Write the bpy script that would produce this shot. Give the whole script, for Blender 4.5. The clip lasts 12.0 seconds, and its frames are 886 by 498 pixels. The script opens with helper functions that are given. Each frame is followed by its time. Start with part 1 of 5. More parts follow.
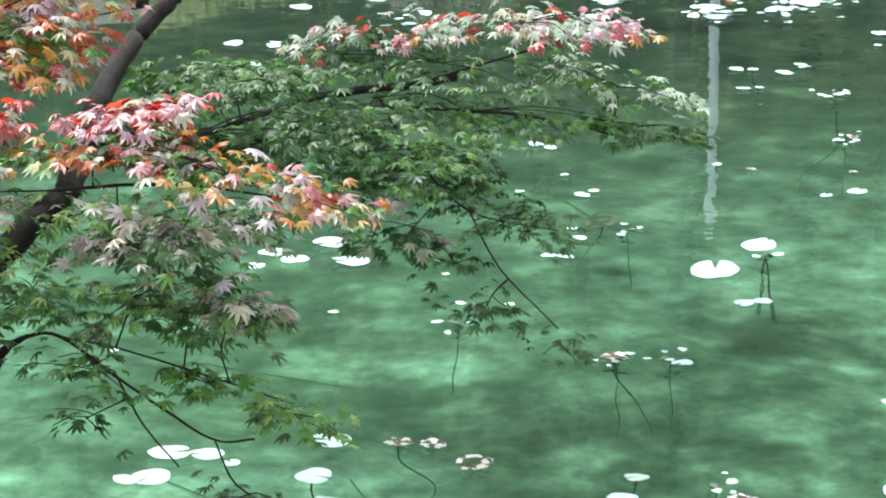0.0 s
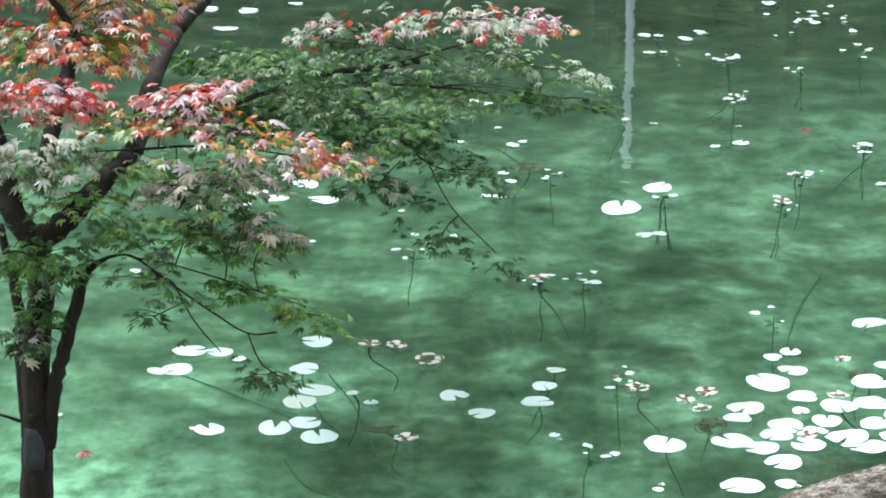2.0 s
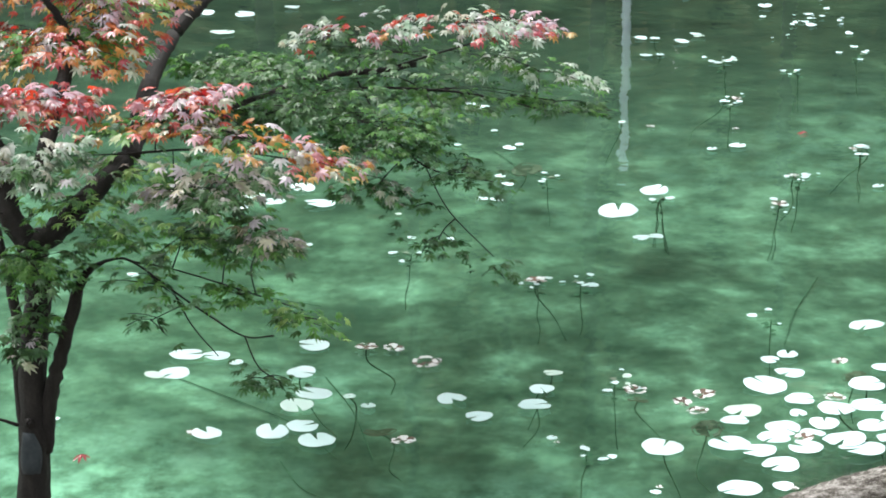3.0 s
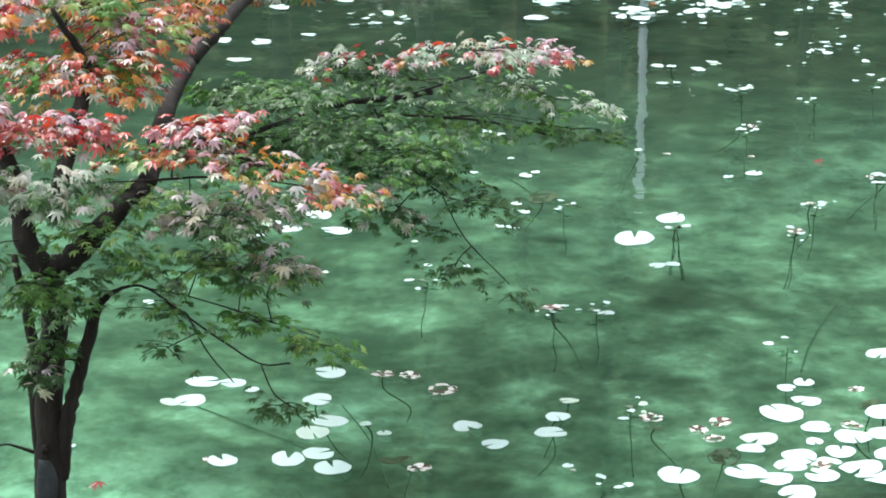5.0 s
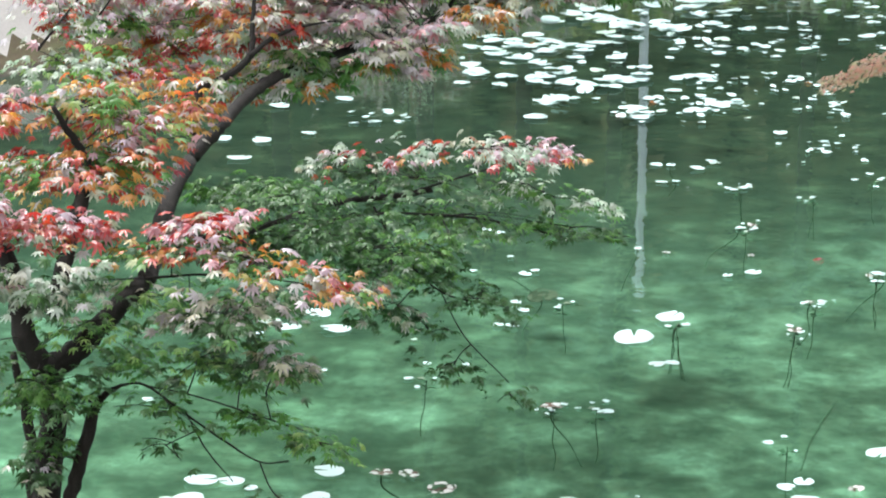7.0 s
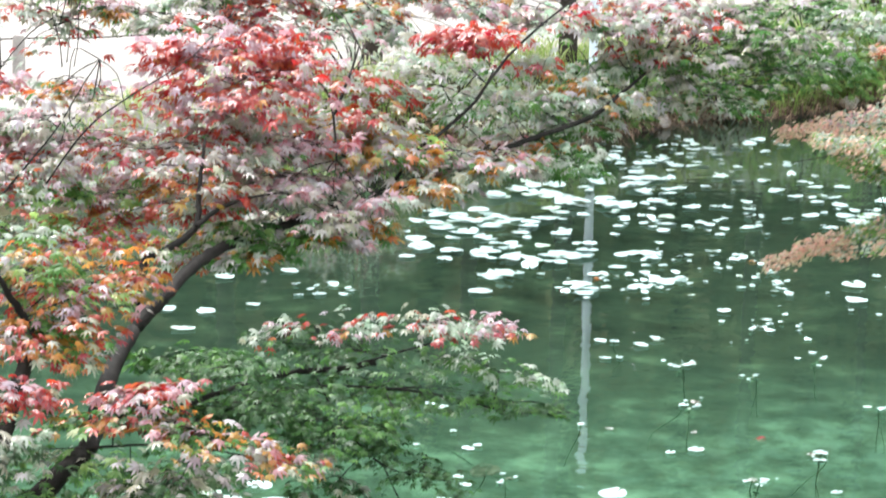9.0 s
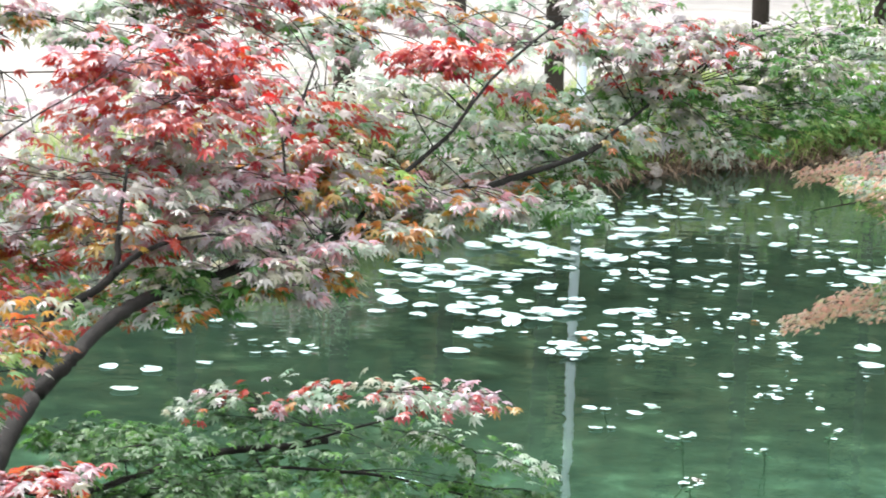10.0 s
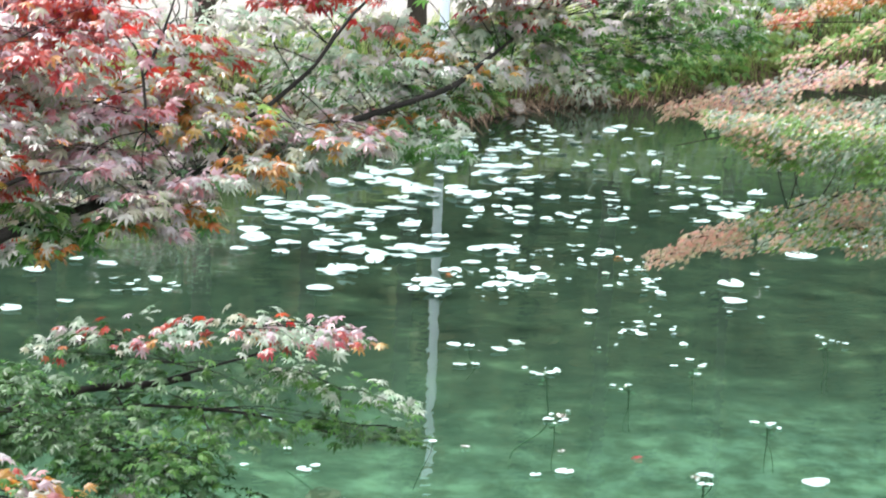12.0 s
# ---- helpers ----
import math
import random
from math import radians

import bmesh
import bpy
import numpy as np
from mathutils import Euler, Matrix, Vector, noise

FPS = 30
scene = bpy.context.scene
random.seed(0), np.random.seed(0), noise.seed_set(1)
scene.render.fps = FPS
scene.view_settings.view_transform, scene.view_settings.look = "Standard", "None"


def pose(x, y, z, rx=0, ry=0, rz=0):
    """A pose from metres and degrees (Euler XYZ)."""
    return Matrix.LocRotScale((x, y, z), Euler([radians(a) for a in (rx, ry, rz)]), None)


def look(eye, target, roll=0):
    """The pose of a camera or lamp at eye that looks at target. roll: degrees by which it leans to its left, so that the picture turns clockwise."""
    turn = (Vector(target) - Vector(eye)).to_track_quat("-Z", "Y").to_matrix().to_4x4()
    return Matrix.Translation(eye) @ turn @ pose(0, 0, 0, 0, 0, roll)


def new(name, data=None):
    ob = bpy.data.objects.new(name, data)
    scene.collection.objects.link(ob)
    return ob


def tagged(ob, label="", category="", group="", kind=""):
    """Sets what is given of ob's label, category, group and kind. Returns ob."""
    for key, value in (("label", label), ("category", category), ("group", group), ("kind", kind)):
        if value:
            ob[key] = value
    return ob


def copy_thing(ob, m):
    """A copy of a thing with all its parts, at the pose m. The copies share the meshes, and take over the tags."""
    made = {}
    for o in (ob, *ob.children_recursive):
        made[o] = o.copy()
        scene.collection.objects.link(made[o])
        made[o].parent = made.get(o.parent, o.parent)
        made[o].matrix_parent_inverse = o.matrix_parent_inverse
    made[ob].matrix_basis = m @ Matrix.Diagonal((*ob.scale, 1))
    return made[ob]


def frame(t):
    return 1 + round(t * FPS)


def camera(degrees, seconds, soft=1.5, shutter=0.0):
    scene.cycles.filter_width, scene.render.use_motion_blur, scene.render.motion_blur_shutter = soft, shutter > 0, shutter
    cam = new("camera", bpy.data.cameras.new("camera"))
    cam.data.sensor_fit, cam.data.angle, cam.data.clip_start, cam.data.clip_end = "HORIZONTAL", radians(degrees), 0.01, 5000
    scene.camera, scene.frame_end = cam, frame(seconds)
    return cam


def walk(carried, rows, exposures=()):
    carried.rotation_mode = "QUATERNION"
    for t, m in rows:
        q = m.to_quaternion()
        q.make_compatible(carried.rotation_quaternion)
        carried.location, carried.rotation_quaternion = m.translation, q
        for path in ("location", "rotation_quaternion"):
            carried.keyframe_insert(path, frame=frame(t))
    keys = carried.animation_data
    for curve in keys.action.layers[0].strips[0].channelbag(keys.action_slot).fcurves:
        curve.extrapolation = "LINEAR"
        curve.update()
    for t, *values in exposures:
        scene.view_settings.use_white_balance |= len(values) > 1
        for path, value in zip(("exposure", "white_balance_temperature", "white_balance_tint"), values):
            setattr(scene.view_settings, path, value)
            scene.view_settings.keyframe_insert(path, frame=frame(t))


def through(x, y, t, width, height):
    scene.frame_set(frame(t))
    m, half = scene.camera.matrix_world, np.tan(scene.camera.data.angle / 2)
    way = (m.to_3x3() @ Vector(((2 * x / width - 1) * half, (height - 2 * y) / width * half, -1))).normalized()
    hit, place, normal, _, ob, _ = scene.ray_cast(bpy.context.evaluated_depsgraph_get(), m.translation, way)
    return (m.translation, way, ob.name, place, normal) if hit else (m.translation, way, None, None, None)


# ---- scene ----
cam = camera(18.54, 12.0, soft=1.8, shutter=0.5)
ROWS = [
    (0.0, 0.098, 2.635, 3.421, 1.643, -15.598, -0.630),
    (0.5, 0.071, 1.577, 3.782, 1.063, -16.315, -0.085),
    (1.0, -0.044, -0.637, 4.349, 0.150, -16.266, -0.146),
    (1.5, 0.000, 0.000, 4.200, 0.153, -16.802, 0.028),
    (2.0, 0.000, 0.000, 4.200, 0.000, -17.000, 0.000),
    (2.5, 0.000, 0.000, 4.200, -0.106, -17.029, -0.126),
    (3.0, 0.000, 0.000, 4.200, -0.067, -16.936, -0.106),
    (5.0, 0.000, 0.000, 4.200, 0.288, -16.353, -0.128),
    (5.5, 0.000, 0.000, 4.200, 0.300, -16.251, -0.070),
    (6.0, 0.000, 0.000, 4.200, 0.244, -15.913, -0.109),
    (6.5, 0.000, 0.000, 4.200, 0.259, -15.091, -0.060),
    (8.5, 0.000, 0.000, 4.200, -0.335, -11.791, 0.669),
    (9.0, 0.000, 0.000, 4.200, -0.901, -10.613, 1.008),
    (9.5, 0.050, 0.846, 4.038, -0.955, -9.644, 1.120),
    (10.0, 0.067, 1.956, 3.834, -1.338, -9.443, 1.766),
    (10.5, 0.067, 2.023, 3.814, -3.032, -9.623, 2.226),
    (11.0, 0.063, 2.013, 3.814, -4.118, -9.574, 2.377),
    (11.5, 0.070, 2.027, 3.807, -4.675, -9.844, 2.275),
    (12.0, 0.067, 2.057, 3.802, -4.324, -10.643, 2.112),
]
walk(cam, [(t, pose(x, y, z, 90 + pitch, 0, yaw) @ pose(0, 0, 0, 0, 0, roll)) for t, x, y, z, yaw, pitch, roll in ROWS],
     exposures=[(0.0, 2.51), (0.6, 2.40), (1.2, 2.32), (5.0, 2.31), (6.5, 2.35), (8.5, 2.60), (10.0, 2.57), (12.0, 2.57)])

# ---- light: bright overcast sky, open above the pond ----
SUN_EL, SUN_AZ = 62.0, -50.0
world = bpy.data.worlds.new("sky")
scene.world = world
world.use_nodes = True
wn = world.node_tree
sky = wn.nodes.new("ShaderNodeTexSky")
sky.sky_type = "NISHITA"
sky.sun_disc = False
sky.sun_elevation = radians(SUN_EL)
sky.sun_rotation = radians(SUN_AZ)
pale = wn.nodes.new("ShaderNodeHueSaturation")
pale.inputs["Saturation"].default_value = 0.12
wn.links.new(sky.outputs[0], pale.inputs["Color"])
wn.links.new(pale.outputs[0], wn.nodes["Background"].inputs[0])
wn.nodes["Background"].inputs[1].default_value = 0.15
sun = new("sun", bpy.data.lights.new("sun", "SUN"))
sun.data.energy = 1.4
sun.data.angle = radians(45)
sun.data.color = (0.98, 0.97, 0.95)
sun.matrix_world = look((8, 25, 30), (8 - math.sin(radians(SUN_AZ)) * 10, 25 - math.cos(radians(SUN_AZ)) * 10, 30 - math.tan(radians(SUN_EL)) * 10))


# ---- materials ----
def material(name):
    m = bpy.data.materials.new(name)
    m.use_nodes = True
    nt = m.node_tree
    return m, nt, nt.nodes["Principled BSDF"]


def link(nt, a, b):
    nt.links.new(a, b)


def noise_node(nt, scale, detail=4.0, rough=0.55, stretch=(1, 1, 1), coords="Object"):
    tc = nt.nodes.new("ShaderNodeTexCoord")
    mp = nt.nodes.new("ShaderNodeMapping")
    mp.inputs["Scale"].default_value = stretch
    nz = nt.nodes.new("ShaderNodeTexNoise")
    nz.inputs["Scale"].default_value = scale
    nz.inputs["Detail"].default_value = detail
    nz.inputs["Roughness"].default_value = rough
    link(nt, tc.outputs[coords], mp.inputs[0])
    link(nt, mp.outputs[0], nz.inputs["Vector"])
    return nz.outputs["Fac"]


def ramp(nt, fac, stops):
    r = nt.nodes.new("ShaderNodeValToRGB")
    e = r.color_ramp.elements
    while len(e) < len(stops):
        e.new(0.5)
    for el, (p, c) in zip(e, stops):
        el.position = p
        el.color = (*c, 1)
    link(nt, fac, r.inputs[0])
    return r.outputs[0]


def blend(nt, fac, a, b, mode="MIX"):
    n = nt.nodes.new("ShaderNodeMix")
    n.data_type, n.blend_type = "RGBA", mode
    for sock, v in ((n.inputs[0], fac), (n.inputs[6], a), (n.inputs[7], b)):
        if isinstance(v, (int, float)):
            sock.default_value = v
        elif isinstance(v, tuple):
            sock.default_value = (*v, 1)
        else:
            link(nt, v, sock)
    return n.outputs[2]


def bump(nt, bsdf, height, strength, distance):
    b = nt.nodes.new("ShaderNodeBump")
    b.inputs["Strength"].default_value = strength
    b.inputs["Distance"].default_value = distance
    link(nt, height, b.inputs["Height"])
    link(nt, b.outputs[0], bsdf.inputs["Normal"])


def earthy(name, stops, scale, rough=0.9, grain=40.0, bump_d=0.02, stretch=(1, 1, 1)):
    m, nt, b = material(name)
    big = noise_node(nt, scale, 5, 0.6, stretch)
    fine = noise_node(nt, grain, 4, 0.7)
    col = blend(nt, 0.35, ramp(nt, big, stops), ramp(nt, fine, stops))
    link(nt, col, b.inputs["Base Color"])
    b.inputs["Roughness"].default_value = rough
    b.inputs["Specular IOR Level"].default_value = 0.25
    bump(nt, b, fine, 0.6, bump_d)
    return m


def leafy(name, colours, rough=0.38, through=0.35, spec=0.6):
    """Leaf blades: tint varies from leaf to leaf, with light shining through."""
    m, nt, b = material(name)
    geo = nt.nodes.new("ShaderNodeNewGeometry")
    info = nt.nodes.new("ShaderNodeObjectInfo")
    add = nt.nodes.new("ShaderNodeMath")
    add.operation = "ADD"
    link(nt, geo.outputs["Random Per Island"], add.inputs[0])
    link(nt, info.outputs["Random"], add.inputs[1])
    wrap = nt.nodes.new("ShaderNodeMath")
    wrap.operation = "FRACT"
    link(nt, add.outputs[0], wrap.inputs[0])
    n = len(colours)
    col = ramp(nt, wrap.outputs[0], [(i / max(1, n - 1), c) for i, c in enumerate(colours)])
    spots = noise_node(nt, 60, 3)
    col = blend(nt, 0.3, col, ramp(nt, spots, [(0.3, (0.25, 0.2, 0.15)), (0.7, (1, 1, 1))]), "MULTIPLY")
    link(nt, col, b.inputs["Base Color"])
    b.inputs["Roughness"].default_value = rough
    b.inputs["Specular IOR Level"].default_value = min(0.5, 0.45 * spec)
    b.inputs["Coat Weight"].default_value = min(1.0, 0.8 * spec)
    b.inputs["Coat IOR"].default_value = 1.65
    b.inputs["Coat Roughness"].default_value = 0.2
    tr = nt.nodes.new("ShaderNodeBsdfTranslucent")
    link(nt, col, tr.inputs[0])
    mix = nt.nodes.new("ShaderNodeMixShader")
    mix.inputs[0].default_value = through
    link(nt, b.outputs[0], mix.inputs[1])
    link(nt, tr.outputs[0], mix.inputs[2])
    link(nt, mix.outputs[0], nt.nodes["Material Output"].inputs[0])
    return m


LEAF = {
    "R": leafy("red_leaf", [(0.425, 0.014, 0.018), (0.476, 0.051, 0.017), (0.334, 0.014, 0.037), (0.455, 0.101, 0.030)], 0.34, 0.58, 1.2),
    "O": leafy("orange_leaf", [(0.483, 0.184, 0.034), (0.380, 0.253, 0.052), (0.517, 0.127, 0.034), (0.310, 0.276, 0.069)], 0.4, 0.55, 0.8),
    # P, M and T carry the lilac-grey gloss of the sky in their base colour
    "P": leafy("pink_sheen_leaf", [(0.500, 0.270, 0.300), (0.540, 0.440, 0.520), (0.450, 0.160, 0.180), (0.540, 0.490, 0.570)], 0.3, 0.62, 1.2),
    "M": leafy("bronze_sheen_leaf", [(0.430, 0.370, 0.380), (0.350, 0.400, 0.250), (0.530, 0.480, 0.550), (0.430, 0.430, 0.280)], 0.3, 0.64, 1.2),
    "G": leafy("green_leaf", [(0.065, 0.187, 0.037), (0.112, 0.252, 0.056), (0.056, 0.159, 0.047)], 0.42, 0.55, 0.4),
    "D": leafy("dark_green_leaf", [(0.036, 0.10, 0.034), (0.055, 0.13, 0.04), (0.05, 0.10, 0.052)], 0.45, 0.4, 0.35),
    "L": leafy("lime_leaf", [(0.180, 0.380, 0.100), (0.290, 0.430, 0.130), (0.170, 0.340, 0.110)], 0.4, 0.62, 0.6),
    "T": leafy("pale_sheen_leaf", [(0.348, 0.470, 0.328), (0.491, 0.535, 0.480), (0.273, 0.426, 0.295)], 0.28, 0.64, 1.2),
    "Y": leafy("peach_leaf", [(0.860, 0.530, 0.470), (0.760, 0.620, 0.470), (0.870, 0.460, 0.400), (0.620, 0.610, 0.380), (0.800, 0.620, 0.580)], 0.36, 0.68, 0.9),
}
PALETTE = list(LEAF)
LEAF_MATS = [LEAF[k] for k in PALETTE]
BARK = earthy("maple_bark", [(0.3, (0.006, 0.0055, 0.0055)), (0.5, (0.011, 0.010, 0.009)), (0.72, (0.028, 0.026, 0.023))], 22, 0.85, 90, 0.01, (1, 1, 0.25))
SCAR = earthy("scarred_bark", [(0.3, (0.012, 0.017, 0.019)), (0.55, (0.025, 0.033, 0.037)), (0.75, (0.05, 0.06, 0.066))], 14, 0.7, 60, 0.004)
GREY_BARK = earthy("grey_bark", [(0.25, (0.016, 0.013, 0.011)), (0.55, (0.038, 0.031, 0.025)), (0.8, (0.085, 0.075, 0.062))], 8, 0.9, 60, 0.015, (1, 1, 0.2))
LOG_BARK = earthy("log_bark", [(0.36, (0.02, 0.016, 0.013)), (0.5, (0.085, 0.077, 0.064)), (0.64, (0.34, 0.325, 0.30))], 34, 0.95, 110, 0.05, (0.3, 1, 1))
SOIL = earthy("bank_soil", [(0.25, (0.03, 0.025, 0.018)), (0.5, (0.07, 0.055, 0.035)), (0.75, (0.06, 0.085, 0.03))], 2.5, 0.95, 30)
GRAVEL = earthy("pale_gravel", [(0.25, (0.23, 0.22, 0.21)), (0.5, (0.33, 0.315, 0.30)), (0.75, (0.42, 0.40, 0.38))], 1.2, 0.9, 45, 0.02)
FOREST_FLOOR = earthy("forest_floor", [(0.3, (0.03, 0.03, 0.018)), (0.6, (0.05, 0.06, 0.025)), (0.8, (0.08, 0.06, 0.035))], 0.6, 0.95, 12)
STONE = earthy("pale_stone", [(0.25, (0.22, 0.21, 0.2)), (0.5, (0.4, 0.38, 0.36)), (0.75, (0.55, 0.52, 0.5))], 9, 0.85, 50, 0.02)
POST = earthy("painted_post", [(0.25, (0.60, 0.70, 0.80)), (0.5, (0.68, 0.78, 0.88)), (0.75, (0.72, 0.82, 0.92))], 5, 0.5, 40, 0.003)
STEM = earthy("water_stem", [(0.3, (0.10, 0.14, 0.095)), (0.7, (0.16, 0.20, 0.14))], 12, 0.8, 40, 0.002)
PALE_GRASS = leafy("pale_grass_blade", [(0.42, 0.52, 0.22), (0.52, 0.56, 0.32), (0.34, 0.50, 0.18), (0.56, 0.52, 0.36)], 0.5, 0.5, 0.4)
GRASS = leafy("grass_blade", [(0.21, 0.38, 0.09), (0.29, 0.45, 0.12), (0.40, 0.49, 0.19), (0.24, 0.32, 0.11)], 0.5, 0.5, 0.4)
STRAW = leafy("dead_grass_blade", [(0.20, 0.14, 0.10), (0.30, 0.22, 0.16), (0.13, 0.09, 0.065)], 0.7, 0.25, 0.3)
CEDAR = leafy("cedar_needles", [(0.18, 0.21, 0.085), (0.24, 0.24, 0.11), (0.22, 0.20, 0.105)], 0.6, 0.35, 0.3)


def pond_bed():
    """Pale sand with drifts of weed and silt; darkened towards the far end for light lost in the water."""
    m, nt, b = material("pond_bed")
    drift = noise_node(nt, 3.6, 5, 0.55, (0.8, 0.7, 1))
    patch = noise_node(nt, 0.75, 3, 0.5, (0.8, 1, 1))
    grain = noise_node(nt, 12, 5, 0.6, (0.8, 0.6, 1))
    sand = ramp(nt, drift, [(0.34, (0.10, 0.125, 0.095)), (0.47, (0.17, 0.19, 0.15)), (0.56, (0.25, 0.27, 0.22)), (0.66, (0.44, 0.48, 0.41))])
    sand = blend(nt, 0.9, sand, ramp(nt, patch, [(0.36, (0.66, 0.7, 0.64)), (0.52, (1.0, 1.0, 1.0)), (0.66, (1.35, 1.35, 1.35))]), "MULTIPLY")
    sand = blend(nt, 0.9, sand, ramp(nt, grain, [(0.34, (0.7, 0.74, 0.7)), (0.5, (1, 1, 1)), (0.64, (1.4, 1.38, 1.35))]), "MULTIPLY")
    tc = nt.nodes.new("ShaderNodeTexCoord")
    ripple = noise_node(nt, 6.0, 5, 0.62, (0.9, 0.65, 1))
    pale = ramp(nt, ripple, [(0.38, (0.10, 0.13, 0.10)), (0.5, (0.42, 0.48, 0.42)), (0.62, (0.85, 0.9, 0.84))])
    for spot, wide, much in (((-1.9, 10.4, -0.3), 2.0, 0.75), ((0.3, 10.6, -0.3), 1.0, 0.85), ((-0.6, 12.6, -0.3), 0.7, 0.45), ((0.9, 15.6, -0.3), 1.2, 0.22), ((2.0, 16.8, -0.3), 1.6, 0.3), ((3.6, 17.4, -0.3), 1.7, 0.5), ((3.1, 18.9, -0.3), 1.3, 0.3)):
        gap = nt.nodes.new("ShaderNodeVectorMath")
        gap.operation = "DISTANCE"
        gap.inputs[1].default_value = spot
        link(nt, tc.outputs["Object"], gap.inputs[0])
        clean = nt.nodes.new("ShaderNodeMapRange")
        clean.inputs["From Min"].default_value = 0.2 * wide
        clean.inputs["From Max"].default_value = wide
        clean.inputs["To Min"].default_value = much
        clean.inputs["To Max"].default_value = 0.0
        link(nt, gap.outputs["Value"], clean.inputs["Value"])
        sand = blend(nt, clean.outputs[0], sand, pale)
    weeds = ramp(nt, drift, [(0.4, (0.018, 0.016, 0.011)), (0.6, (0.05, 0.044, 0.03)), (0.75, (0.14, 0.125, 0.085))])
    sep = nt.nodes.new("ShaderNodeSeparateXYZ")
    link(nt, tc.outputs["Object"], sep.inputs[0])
    # weed colour spread by distance stands in for dimming along the longer water path
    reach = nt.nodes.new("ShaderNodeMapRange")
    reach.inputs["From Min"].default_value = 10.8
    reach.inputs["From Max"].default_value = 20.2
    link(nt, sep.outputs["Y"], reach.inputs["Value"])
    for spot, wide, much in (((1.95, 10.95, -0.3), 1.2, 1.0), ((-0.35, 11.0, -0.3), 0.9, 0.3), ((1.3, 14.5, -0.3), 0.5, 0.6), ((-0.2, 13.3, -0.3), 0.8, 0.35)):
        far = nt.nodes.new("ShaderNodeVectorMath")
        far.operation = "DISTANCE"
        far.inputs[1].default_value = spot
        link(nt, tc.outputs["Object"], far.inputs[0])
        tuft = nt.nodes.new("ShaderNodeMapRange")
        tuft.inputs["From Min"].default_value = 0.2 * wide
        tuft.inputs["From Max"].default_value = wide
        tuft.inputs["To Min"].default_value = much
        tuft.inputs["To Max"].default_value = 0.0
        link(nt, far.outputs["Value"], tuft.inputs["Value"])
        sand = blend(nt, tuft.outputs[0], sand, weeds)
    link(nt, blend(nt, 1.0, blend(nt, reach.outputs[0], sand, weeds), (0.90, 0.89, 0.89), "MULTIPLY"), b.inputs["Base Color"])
    b.inputs["Roughness"].default_value = 1.0
    bump(nt, b, drift, 0.5, 0.06)
    return m


def pond_water():
    """Clear green spring water: mirror by Fresnel over a tinted, slightly milky body."""
    m, nt, b = material("pond_water")
    nt.nodes.remove(b)
    bp = nt.nodes.new("ShaderNodeBump")
    bp.inputs["Strength"].default_value = 0.14
    bp.inputs["Distance"].default_value = 0.02
    link(nt, noise_node(nt, 3.2, 2, 0.5, (0.7, 1.3, 1)), bp.inputs["Height"])
    fr = nt.nodes.new("ShaderNodeFresnel")
    fr.inputs[0].default_value = 1.33
    clear = nt.nodes.new("ShaderNodeBsdfTransparent")
    clear.inputs[0].default_value = (0.575, 0.86, 0.725, 1)
    milk = nt.nodes.new("ShaderNodeBsdfDiffuse")
    milk.inputs[0].default_value = (0.09, 0.18, 0.125, 1)
    body = nt.nodes.new("ShaderNodeMixShader")
    body.inputs[0].default_value = 0.05
    gloss = nt.nodes.new("ShaderNodeBsdfGlossy")
    gloss.inputs["Roughness"].default_value = 0.008
    link(nt, bp.outputs[0], gloss.inputs["Normal"])
    link(nt, bp.outputs[0], fr.inputs["Normal"])
    link(nt, clear.outputs[0], body.inputs[1])
    link(nt, milk.outputs[0], body.inputs[2])
    mix = nt.nodes.new("ShaderNodeMixShader")
    link(nt, fr.outputs[0], mix.inputs[0])
    link(nt, body.outputs[0], mix.inputs[1])
    link(nt, gloss.outputs[0], mix.inputs[2])
    link(nt, mix.outputs[0], nt.nodes["Material Output"].inputs[0])
    return m


def pad_material(name, stops, rough, brown, coat=0.5):
    m, nt, b = material(name)
    info = nt.nodes.new("ShaderNodeObjectInfo")
    geo = nt.nodes.new("ShaderNodeNewGeometry")
    both = nt.nodes.new("ShaderNodeMath")
    both.operation = "ADD"
    link(nt, info.outputs["Random"], both.inputs[0])
    link(nt, geo.outputs["Random Per Island"], both.inputs[1])
    wrap = nt.nodes.new("ShaderNodeMath")
    wrap.operation = "FRACT"
    link(nt, both.outputs[0], wrap.inputs[0])
    base = ramp(nt, wrap.outputs[0], stops)
    spots = noise_node(nt, 9, 4, 0.6)
    col = blend(nt, ramp(nt, spots, [(brown, (0, 0, 0)), (brown + 0.08, (1, 1, 1))]), base, (0.15, 0.085, 0.055))
    link(nt, col, b.inputs["Base Color"])
    b.inputs["Roughness"].default_value = rough
    b.inputs["Specular IOR Level"].default_value = min(1.0, 2 * coat)
    b.inputs["Coat Weight"].default_value = coat
    b.inputs["Coat Roughness"].default_value = 0.245
    bump(nt, b, noise_node(nt, 25, 2), 0.2, 0.01)
    return m


# sky sheen on fresh and withered pads is mixed into these whitish base colours
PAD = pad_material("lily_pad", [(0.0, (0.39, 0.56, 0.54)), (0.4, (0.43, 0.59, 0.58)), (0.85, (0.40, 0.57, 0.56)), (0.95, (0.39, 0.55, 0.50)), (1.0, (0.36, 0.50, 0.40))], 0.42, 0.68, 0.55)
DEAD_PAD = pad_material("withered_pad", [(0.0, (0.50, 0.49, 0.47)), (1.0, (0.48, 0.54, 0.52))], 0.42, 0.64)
ROTTEN = pad_material("rotten_pad", [(0.0, (0.045, 0.03, 0.02)), (1.0, (0.13, 0.08, 0.055))], 0.6, 0.75, 0.1)
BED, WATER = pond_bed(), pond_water()


